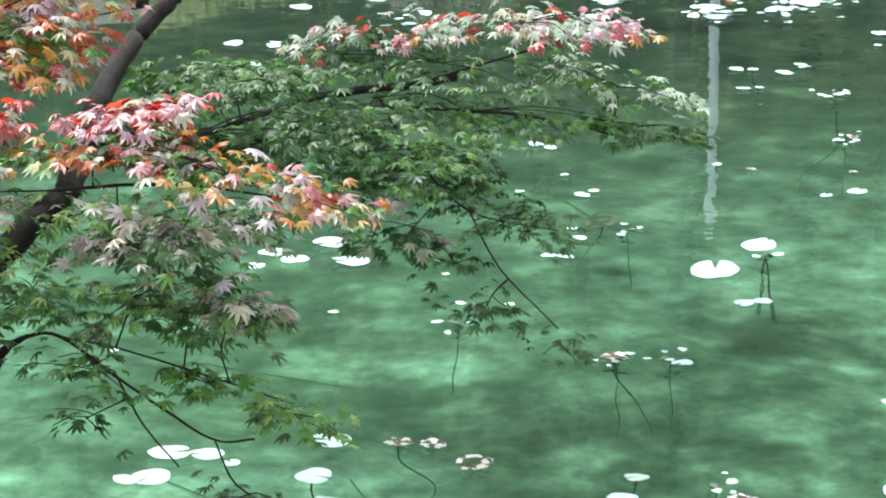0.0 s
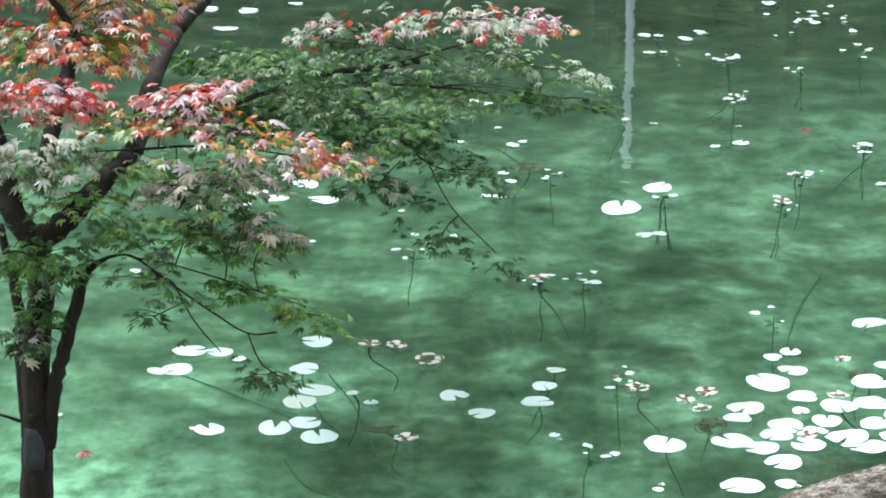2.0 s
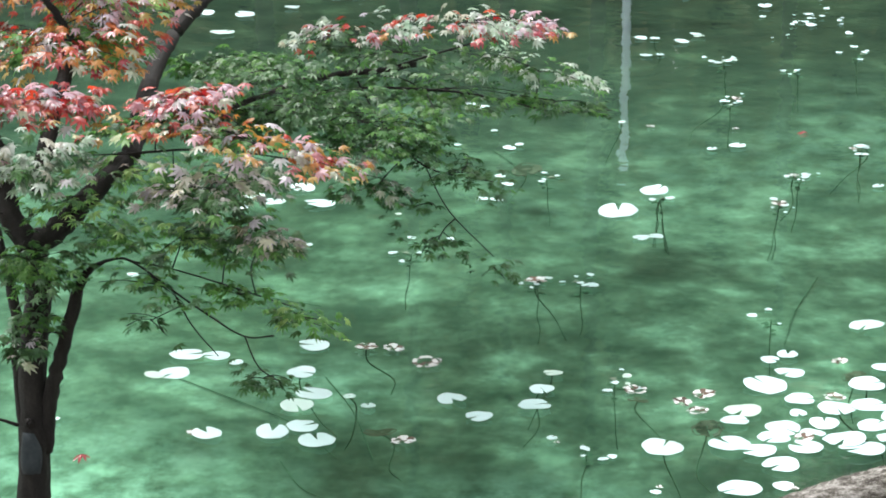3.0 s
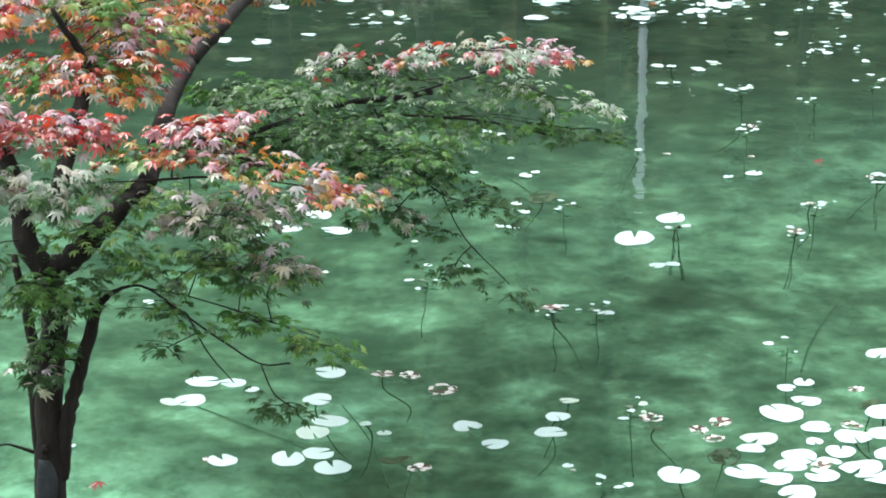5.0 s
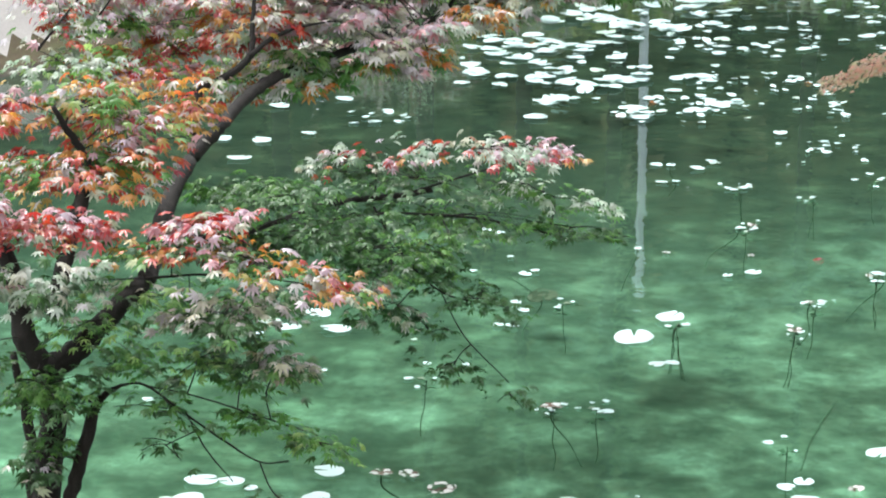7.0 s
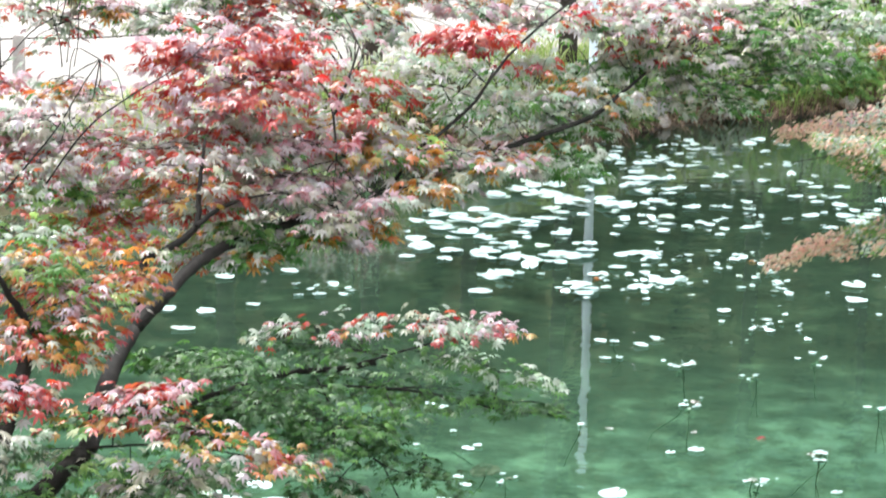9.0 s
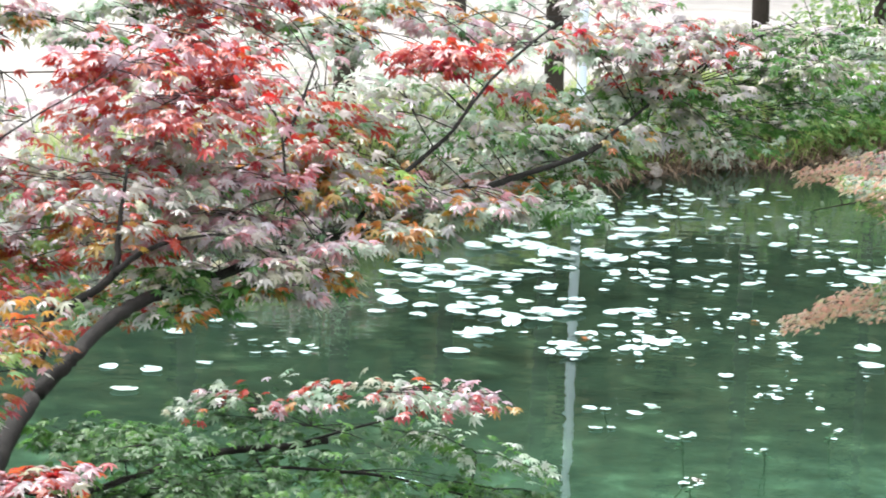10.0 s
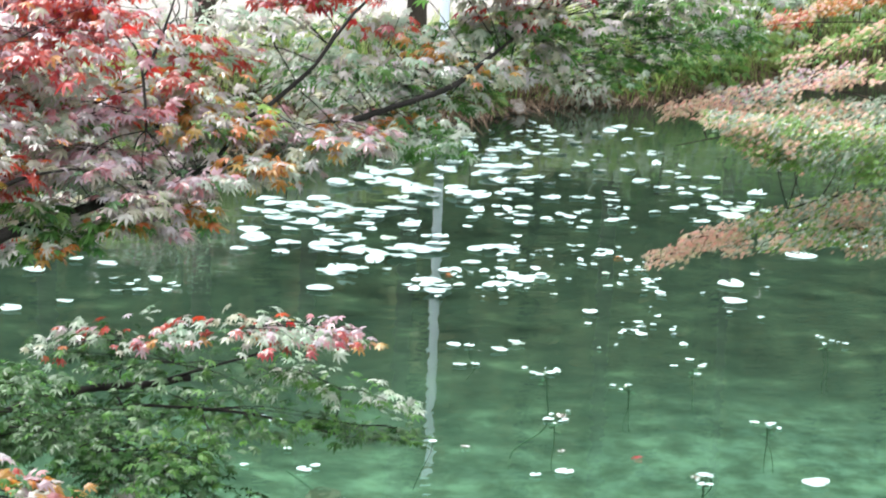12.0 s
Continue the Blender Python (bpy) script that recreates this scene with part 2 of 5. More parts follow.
# ---- builders ----
def mesh_of(name, verts, faces, mats, index=None, smooth=True):
    me = bpy.data.meshes.new(name)
    me.from_pydata([tuple(v) for v in verts], [], [tuple(f) for f in faces])
    for m in mats:
        me.materials.append(m)
    if index is not None:
        me.polygons.foreach_set("material_index", np.asarray(index, dtype=np.int32))
    if smooth:
        me.polygons.foreach_set("use_smooth", np.ones(len(me.polygons), dtype=bool))
    me.update()
    return me


def part(name, me, parent, label=""):
    ob = new(name, me)
    ob.parent = parent
    return tagged(ob, label) if label else ob


def smooth_line(pts, steps):
    """Catmull-Rom through control points of any number of channels."""
    p = np.array(pts, dtype=float)
    p = np.vstack([2 * p[0] - p[1], p, 2 * p[-1] - p[-2]])
    out = []
    for i in range(1, len(p) - 2):
        for s in np.linspace(0, 1, steps, endpoint=False):
            a, b, c, d = p[i - 1], p[i], p[i + 1], p[i + 2]
            out.append(0.5 * (2 * b + (c - a) * s + (2 * a - 5 * b + 4 * c - d) * s * s + (3 * b - a - 3 * c + d) * s ** 3))
    out.append(p[-2])
    return np.array(out)


def tube(line, sides, rng, knots=0.0):
    """Verts and faces of a tapered tube along rows of x, y, z, radius."""
    verts, faces = [], []
    n = len(line)
    for i, (x, y, z, r) in enumerate(line):
        a, b = line[max(0, i - 1)][:3], line[min(n - 1, i + 1)][:3]
        way = Vector(b - a).normalized()
        side = way.cross(Vector((0.31, 0.89, 0.33))).normalized()
        up = way.cross(side)
        for k in range(sides):
            q = 2 * math.pi * k / sides
            rr = max(r, 0.0015) * (1 + knots * rng.uniform(-1, 1))
            v = Vector((x, y, z)) + side * (math.cos(q) * rr) + up * (math.sin(q) * rr)
            verts.append(v[:])
        if i:
            o = (i - 1) * sides
            for k in range(sides):
                j = (k + 1) % sides
                faces.append((o + k, o + j, o + sides + j, o + sides + k))
    faces.append(tuple(range(sides))[::-1])
    faces.append(tuple(range((n - 1) * sides, n * sides)))
    return verts, faces


def maple_leaf(rng, wide=1.0):
    """A palmate leaf of seven pointed lobes, about 1 across, its stalk at the origin and its tip along x."""
    lobes = [(0, 1.0), (37, 0.95), (75, 0.78), (118, 0.5)]
    ring = [(-158, 0.14)]
    for a, r in [(-a, r) for a, r in reversed(lobes[1:])] + lobes:
        r *= rng.uniform(0.9, 1.08)
        ring += [(a - 11, 0.66 * r), (a + rng.uniform(-3, 3), r), (a + 11, 0.66 * r)]
        if a < 118:
            ring.append((a + 19, 0.4))
    ring += [(158, 0.14)]
    v = [(0.12, 0, 0.03)]
    for a, r in ring:
        x, y = r * math.cos(radians(a)) * 0.62, r * math.sin(radians(a)) * 0.62 * wide
        v.append((x, y, -0.7 * (x * x + y * y) + rng.uniform(-0.02, 0.02)))
    n = len(ring)
    return np.array(v), [(0, 1 + i, 1 + (i + 1) % n) for i in range(n)]


def turned(yaw, down, roll):
    return np.array(Euler((roll, down, yaw)).to_matrix())


# ---- ground, pond and water ----
def far_shore(x):
    return np.where(x > 2, 29.05 + 0.85 * (x - 2), 29.05 + 1.15 * (x - 2)) + 0.25 * np.sin(x * 2.3) + 0.12 * np.sin(x * 5.1 + 1)


def near_shore(x):
    return 10.02 + 0.05 * np.sin(x * 3.1 + 0.5) + 0.03 * np.sin(x * 8.0)


def height(x, y):
    """Ground level: path slope towards the viewer, the basin of the pond, the far bank and the yard behind it."""
    near, far = near_shore(x), far_shore(x)
    inside = np.minimum(np.minimum(y - near, (far - y) * 0.75), np.minimum(x + 7.5, 9.5 - x))
    k = np.clip(inside / 0.9, 0, 1)
    bed = -0.30 * k * k * (3 - 2 * k) - 0.02 + 0.03 * np.sin(x * 1.7 + y * 0.9) * k
    out = np.clip(-inside / 1.3, 0, 1)
    bank = 0.02 + 0.72 * out * out * (3 - 2 * out) + 0.02 * np.sin(x * 4.1) * np.sin(y * 3.3)
    rise = np.clip(0.02 + 0.265 * (near - y), 0, 2.75)
    return np.where(inside > 0, bed, np.where(y < near, np.where(np.abs(x) < 7, rise, np.maximum(rise, bank * 0.9)), bank)), inside


def build_ground():
    xs = np.concatenate([[-400, -150, -60, -30, -18, -12, -9], np.arange(-8, 10.01, 0.15), [12, 16, 22, 35, 60, 150, 400]])
    ys = np.concatenate([[-300, -90, -30, -12, -5, -2], np.arange(0, 9, 0.6), np.arange(9, 36, 0.15), [36, 37, 38.5, 40, 42, 45, 50, 56, 63, 70, 90, 200, 500]])
    gx, gy = np.meshgrid(xs, ys)
    gz, inside = height(gx, gy)
    nx, ny = len(xs), len(ys)
    verts = np.stack([gx, gy, gz], -1).reshape(-1, 3)
    faces, index = [], []
    for j in range(ny - 1):
        for i in range(nx - 1):
            a = j * nx + i
            faces.append((a, a + 1, a + nx + 1, a + nx))
            cx, cy = (xs[i] + xs[i + 1]) / 2, (ys[j] + ys[j + 1]) / 2
            s = inside[j:j + 2, i:i + 2].mean()
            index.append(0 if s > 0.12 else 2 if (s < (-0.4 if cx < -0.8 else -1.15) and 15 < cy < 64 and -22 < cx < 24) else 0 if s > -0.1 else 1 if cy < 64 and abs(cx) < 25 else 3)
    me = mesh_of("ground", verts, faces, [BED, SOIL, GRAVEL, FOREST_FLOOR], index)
    tagged(new("ground", me), "pond basin of pale sand, earth banks and pale gravel yard", "ground", kind="structure")


build_ground()
me = mesh_of("water", [(-9, 9.6, 0), (11, 9.6, 0), (11, 37, 0), (-9, 37, 0)], [(0, 1, 2, 3)], [WATER], smooth=False)
tagged(new("water", me), "clear emerald green pond water, gently rippled", "water", kind="structure")


# ---- floating lily pads ----
def pad_mesh(name, seed, mat, ragged=0.0, lift=0.0):
    """A round floating leaf with a notch, an uneven rim and a thickness, 1 across; ragged ones have a rotten, holed middle."""
    rng = random.Random(seed)
    n, rings = 34, (0.35, 0.7, 0.92, 1.0)
    notch, verts, faces, index = rng.uniform(4, 19), [(0, 0, 0.004)], [], []
    rotten = lambda a, r: noise.noise(Vector((1.7 * r * math.cos(a), 1.7 * r * math.sin(a), 7.3 * seed))) > -0.2 + 0.3 * r
    wob = [rng.uniform(0, 6.28) for _ in range(4)]
    wide = rng.uniform(0.45, 0.5)
    for r in rings:
        for k in range(n):
            a = radians(notch) + (2 * math.pi - 2 * radians(notch)) * k / (n - 1)
            e = 1 + 0.03 * math.sin(2 * a + wob[0]) + 0.025 * math.sin(3 * a + wob[1]) + 0.015 * math.sin(7 * a + wob[3]) + rng.uniform(-0.012, 0.012)
            if k in (0, n - 1):
                e *= 0.93
            if r > 0.9 and ragged:
                e *= 1 - ragged * max(0, math.sin(5 * a + wob[2]) * 0.5 + math.sin(9 * a + wob[0]) * 0.4 + rng.uniform(-0.1, 0.3))
            x, y = 0.5 * r * e * math.cos(a), wide * r * e * math.sin(a)
            z = 0.004 + 0.03 * r ** 4 * math.sin(2 * a + wob[2]) + 0.012 * r ** 3 * math.sin(5 * a + wob[1]) + lift * max(0, x) ** 2 + ragged * 0.1 * r ** 3 * (0.5 + 0.5 * math.sin(4 * a + wob[1]))
            verts.append((x, y, z + (0.006 if r == 1.0 else 0)))
    for k in range(n - 1):
        turn = 2 * math.pi * k / n
        if not (ragged and noise.noise(Vector((math.cos(turn), math.sin(turn), 3.7 * seed))) > 0.25):
            faces.append((0, 1 + k, 2 + k))
            index.append(1 if ragged and rotten(turn, 0.2) else 0)
        for j in range(len(rings) - 1):
            a = 1 + j * n + k
            if ragged and j < 2 and noise.noise(Vector((2 * rings[j] * math.cos(turn), 2 * rings[j] * math.sin(turn), 3.7 * seed))) > 0.32:
                continue
            faces.append((a, a + n, a + n + 1, a + 1))
            index.append(1 if ragged and rotten(turn, rings[j + 1]) else 0)
    under = len(verts)
    for k in range(n):
        v = verts[1 + 3 * n + k]
        verts.append((v[0] * 0.99, v[1] * 0.99, v[2] - 0.02))
    for k in range(n - 1):
        a = 1 + 3 * n + k
        faces.append((a, under + k, under + k + 1, a + 1))
        index.append(0)
    return mesh_of(name, verts, faces, [mat, ROTTEN], index)


def stem_mesh(name, seed):
    rng = random.Random(seed)
    dx, dy = rng.uniform(-0.3, 0.3), rng.uniform(-0.35, 0.2)
    line = smooth_line([(0, 0, 0, 0.0045), (dx * 0.15 + rng.uniform(-0.05, 0.05), dy * 0.15, -0.08, 0.004), (dx * 0.5, dy * 0.5 + rng.uniform(-0.08, 0.08), -0.2, 0.003), (dx * 0.8, dy * 0.8, -0.3, 0.002)], 4)
    v, f = tube(line, 5, rng)
    return mesh_of(name, v, f, [STEM])


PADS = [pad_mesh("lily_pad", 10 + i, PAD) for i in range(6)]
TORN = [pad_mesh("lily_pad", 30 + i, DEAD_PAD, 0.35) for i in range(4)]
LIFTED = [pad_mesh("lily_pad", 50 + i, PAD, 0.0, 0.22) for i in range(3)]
STEMS = [stem_mesh("stem", 70 + i) for i in range(8)]
pad_rng = random.Random(4)


def lily_pad(x, y, size, shapes, label, group, stem=True, z=0.012):
    if y > far_shore(x) - 0.1:
        return None
    ob = new("lily_pad", pad_rng.choice(shapes))
    ob.matrix_basis = pose(x, y, z + pad_rng.uniform(0, 0.004), pad_rng.gauss(0, 2.5), pad_rng.gauss(0, 2.5), pad_rng.uniform(0, 360)) @ Matrix.Diagonal((size, size, max(size, 0.05) * 0.6, 1))
    tagged(ob, label, "lily pad", group)
    if stem:
        st = part("stem", pad_rng.choice(STEMS), ob)
        st.matrix_basis = Matrix.Diagonal((1 / size, 1 / size, 1.6 / max(size, 0.05), 1)) @ pose(0, 0, 0, 0, 0, pad_rng.uniform(0, 360))
    return ob


WHITE = "pale green floating lily pad shining white under the sky"
BROWN = "withered brown lily pad with ragged curled edges"
left_pads = [
    (-1.19, 12.06, 0.16), (-1.05, 12.04, 0.13), (-1.31, 11.77, 0.10), (-1.23, 11.79, 0.16), (-0.60, 12.20, 0.15), (-0.64, 11.81, 0.14),
    (-0.57, 11.52, 0.17), (-0.64, 11.37, 0.16), (-0.41, 11.48, 0.06), (-0.32, 11.36, 0.07), (-1.01, 11.02, 0.14), (-0.73, 11.04, 0.16),
    (-0.60, 11.11, 0.14), (-0.53, 10.93, 0.17), (0.05, 11.45, 0.14), (0.17, 11.22, 0.12), (0.46, 11.58, 0.12), (0.42, 11.36, 0.15),
    (0.52, 11.79, 0.09), (0.95, 10.84, 0.19), (0.61, 10.84, 0.03), (-1.69, 11.20, 0.04), (-0.95, 11.94, 0.07),
]
brown_pads = [
    (-0.35, 12.17, 0.12), (-0.22, 12.15, 0.10), (-0.06, 11.94, 0.15), (-1.07, 11.03, 0.07), (-0.16, 10.92, 0.11), (0.88, 11.56, 0.12),
    (1.08, 11.40, 0.10), (1.19, 11.50, 0.12), (1.14, 11.29, 0.10), (0.48, 10.95, 0.05), (1.86, 11.94, 0.09), (1.57, 10.95, 0.10),
    (1.77, 11.45, 0.10), (0.49, 13.20, 0.12), (1.90, 14.62, 0.10),
]
right_pads = [
    (1.54, 11.97, 0.09), (1.63, 12.04, 0.11), (1.61, 11.79, 0.14), (1.48, 11.63, 0.21), (2.07, 12.48, 0.18), (1.94, 11.63, 0.17),
    (1.61, 11.43, 0.14), (1.58, 11.25, 0.08), (1.34, 11.29, 0.17), (1.29, 11.16, 0.13), (1.76, 11.32, 0.18), (1.91, 11.34, 0.18),
    (1.68, 11.13, 0.14), (1.49, 11.07, 0.16), (1.44, 10.95, 0.15), (1.61, 11.00, 0.12), (1.24, 10.88, 0.19), (1.35, 10.80, 0.16),
    (1.56, 10.84, 0.15), (1.74, 10.93, 0.19), (1.80, 10.82, 0.20), (1.89, 11.09, 0.15), (1.43, 10.63, 0.16), (1.23, 10.37, 0.19),
    (1.41, 10.39, 0.09), (2.05, 11.86, 0.11), (2.03, 11.20, 0.18), (2.10, 11.48, 0.16), (1.96, 10.92, 0.17),
]
mid_pads = [
    (0.99, 14.47, 0.23), (1.08, 13.96, 0.09), (1.16, 13.98, 0.09), (-0.79, 14.97, 0.16), (-1.05, 14.79, 0.13), (-0.93, 14.67, 0.14),
    (-1.10, 14.56, 0.09), (-0.67, 14.65, 0.17), (0.24, 14.73, 0.08), (0.32, 14.71, 0.08), (0.35, 15.21, 0.07), (0.39, 15.03, 0.07),
    (-0.23, 14.42, 0.04), (0.06, 13.95, 0.05), (-0.70, 13.84, 0.05), (0.42, 15.84, 0.08), (0.48, 15.92, 0.06), (0.34, 16.26, 0.05),
    (0.20, 16.94, 0.09), (0.28, 16.87, 0.08), (1.72, 18.77, 0.10), (1.85, 18.95, 0.09), (0.76, 13.11, 0.09), (0.70, 13.27, 0.03),
    (-1.58, 13.31, 0.06), (-1.56, 19.12, 0.18), (-1.43, 19.71, 0.14), (-1.73, 19.79, 0.13),
]
speck_pads = [
    (0.48, 10.95, 0.05), (0.50, 10.90, 0.03), (0.88, 10.33, 0.05), (0.90, 10.39, 0.03), (1.42, 10.38, 0.06), (1.45, 10.36, 0.04),
    (1.43, 18.91, 0.10), (1.53, 18.88, 0.07), (1.43, 18.35, 0.09), (1.53, 18.37, 0.06), (1.87, 18.15, 0.06), (1.97, 18.16, 0.07),
    (2.02, 18.24, 0.05), (1.84, 17.02, 0.07), (1.92, 17.08, 0.08), (1.64, 15.82, 0.07), (1.80, 15.89, 0.10), (1.31, 16.37, 0.06),
    (1.14, 16.47, 0.05), (1.83, 16.30, 0.04), (2.06, 15.20, 0.07), (2.13, 15.22, 0.06), (2.49, 15.80, 0.06), (2.57, 15.86, 0.06),
    (2.51, 14.97, 0.07), (1.88, 14.71, 0.05), (1.93, 14.59, 0.05), (2.42, 17.88, 0.04), (0.61, 15.27, 0.04), (0.11, 15.92, 0.05),
    (-0.15, 13.96, 0.05), (2.71, 19.33, 0.07),
]
far_pads_a = [
    (-1.12, 21.44, 0.13), (-1.39, 21.01, 0.18), (-0.89, 21.33, 0.17), (-1.10, 19.98, 0.14), (-1.44, 19.71, 0.16), (0.19, 22.45, 0.23),
    (0.36, 21.93, 0.16), (0.15, 23.65, 0.21), (0.33, 24.00, 0.22), (0.37, 23.34, 0.29), (0.44, 22.86, 0.17), (0.63, 23.71, 0.21),
    (0.81, 23.48, 0.21), (0.70, 22.92, 0.21), (0.93, 22.64, 0.16), (0.75, 22.27, 0.22), (0.90, 21.95, 0.20), (0.78, 21.22, 0.29),
    (0.94, 21.35, 0.14), (0.62, 20.58, 0.22), (1.15, 23.70, 0.23), (1.34, 23.93, 0.17), (1.52, 24.71, 0.29), (1.30, 25.30, 0.27),
    (1.31, 22.23, 0.22), (1.45, 22.10, 0.32), (1.26, 21.82, 0.26), (1.60, 22.68, 0.16), (-0.17, 23.47, 0.17),
]
far_pads_b = [
    (1.76, 21.62, 0.18), (2.04, 22.25, 0.22), (2.39, 24.08, 0.18), (2.69, 24.60, 0.16), (1.96, 24.60, 0.29), (2.40, 24.89, 0.18),
    (1.42, 20.94, 0.21), (1.41, 20.54, 0.19), (1.87, 20.84, 0.23), (2.01, 21.26, 0.16), (1.89, 22.23, 0.28), (0.05, 22.00, 0.16),
    (3.59, 21.03, 0.23), (3.51, 20.43, 0.21), (3.84, 21.43, 0.09), (2.44, 19.98, 0.13), (1.70, 18.77, 0.10), (1.83, 18.98, 0.10),
    (4.35, 22.26, 0.29), (4.78, 22.89, 0.25), (4.10, 23.92, 0.31), (4.04, 24.25, 0.22), (3.80, 23.62, 0.17), (3.99, 25.85, 0.19),
    (4.26, 25.89, 0.19), (3.12, 15.74, 0.18), (4.01, 19.12, 0.06), (2.53, 15.83, 0.09), (4.86, 22.67, 0.25),
]
# overlapping clumps of the raft: centre, half spread, count, size
clusters = [(0.46, 23.72, 0.30, 0.65, 12, 0.23), (0.83, 23.75, 0.20, 0.35, 8, 0.20), (1.01, 25.14, 0.21, 0.26, 6, 0.24), (1.36, 25.41, 0.21, 0.46, 8, 0.24), (1.51, 24.59, 0.21, 0.44, 8, 0.23), (1.95, 24.70, 0.18, 0.31, 5, 0.24), (0.82, 22.33, 0.19, 0.31, 6, 0.21), (1.41, 22.10, 0.21, 0.20, 5, 0.21), (2.40, 26.03, 0.28, 0.42, 8, 0.25), (2.46, 24.83, 0.11, 0.25, 3, 0.18), (2.07, 22.29, 0.12, 0.31, 4, 0.17), (0.69, 21.28, 0.20, 0.12, 4, 0.20), (1.42, 20.85, 0.11, 0.18, 5, 0.13), (0.20, 22.41, 0.12, 0.21, 3, 0.19), (2.15, 21.03, 0.14, 0.23, 6, 0.16)]
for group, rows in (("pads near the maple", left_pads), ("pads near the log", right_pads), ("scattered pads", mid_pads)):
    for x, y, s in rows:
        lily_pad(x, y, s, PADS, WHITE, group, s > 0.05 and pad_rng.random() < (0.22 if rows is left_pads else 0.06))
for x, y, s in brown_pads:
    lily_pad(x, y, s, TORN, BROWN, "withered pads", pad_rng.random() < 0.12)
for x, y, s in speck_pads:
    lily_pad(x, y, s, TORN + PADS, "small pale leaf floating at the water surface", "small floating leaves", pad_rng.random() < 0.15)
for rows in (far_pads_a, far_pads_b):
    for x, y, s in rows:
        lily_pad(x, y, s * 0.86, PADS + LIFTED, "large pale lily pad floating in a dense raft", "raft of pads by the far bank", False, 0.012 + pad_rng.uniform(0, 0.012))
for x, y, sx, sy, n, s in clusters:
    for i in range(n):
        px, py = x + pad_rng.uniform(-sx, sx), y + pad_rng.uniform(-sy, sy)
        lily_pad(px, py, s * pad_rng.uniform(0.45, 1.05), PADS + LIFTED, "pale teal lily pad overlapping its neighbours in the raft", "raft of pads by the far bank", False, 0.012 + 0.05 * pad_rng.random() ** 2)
heart = lily_pad(1.22, 14.85, 0.17, [pad_mesh("lily_pad", 55, PAD, 0.0, 0.7)], "heart-shaped lily pad standing proud of the water", "scattered pads", False, 0.02)
# smaller leaves among the raft: centre, spread, count, size
RAFT = [(1.94, 26.49, 0.9, 1.2, 60, 0.15), (3.51, 27.44, 0.6, 1.8, 46, 0.13), (2.66, 24.06, 0.85, 0.9, 50, 0.11), (2.55, 21.53, 0.6, 1.0, 56, 0.08), (0.77, 22.91, 0.75, 1.2, 36, 0.17), (-0.60, 20.59, 0.25, 0.3, 14, 0.08), (4.13, 24.48, 0.5, 0.9, 24, 0.14), (2.76, 19.35, 0.2, 0.35, 16, 0.06), (1.50, 20.90, 0.5, 0.6, 26, 0.09), (2.47, 27.86, 0.6, 0.9, 30, 0.12), (3.17, 20.27, 0.9, 1.6, 14, 0.05)]
verts, faces = [], []
for cx, cy, sx, sy, n, s in RAFT:
    for i in range(n):
        x, y = cx + pad_rng.uniform(-sx, sx), cy + pad_rng.uniform(-sy, sy)
        if y > far_shore(x) - 0.1:
            continue
        k = s * pad_rng.uniform(0.5, 1.35)
        src = pad_rng.choice(PADS + LIFTED[:1])
        m = pose(x, y, 0.01 + pad_rng.uniform(0, 0.01), pad_rng.gauss(0, 4), pad_rng.gauss(0, 4), pad_rng.uniform(0, 360)) @ Matrix.Diagonal((k, k * pad_rng.uniform(0.5, 1.0), k * 0.7, 1))
        o = len(verts)
        verts += [(m @ q.co)[:] for q in src.vertices]
        faces += [tuple(o + q for q in p.vertices) for p in src.polygons]
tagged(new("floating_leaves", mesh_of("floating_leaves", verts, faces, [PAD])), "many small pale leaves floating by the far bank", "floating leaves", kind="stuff")


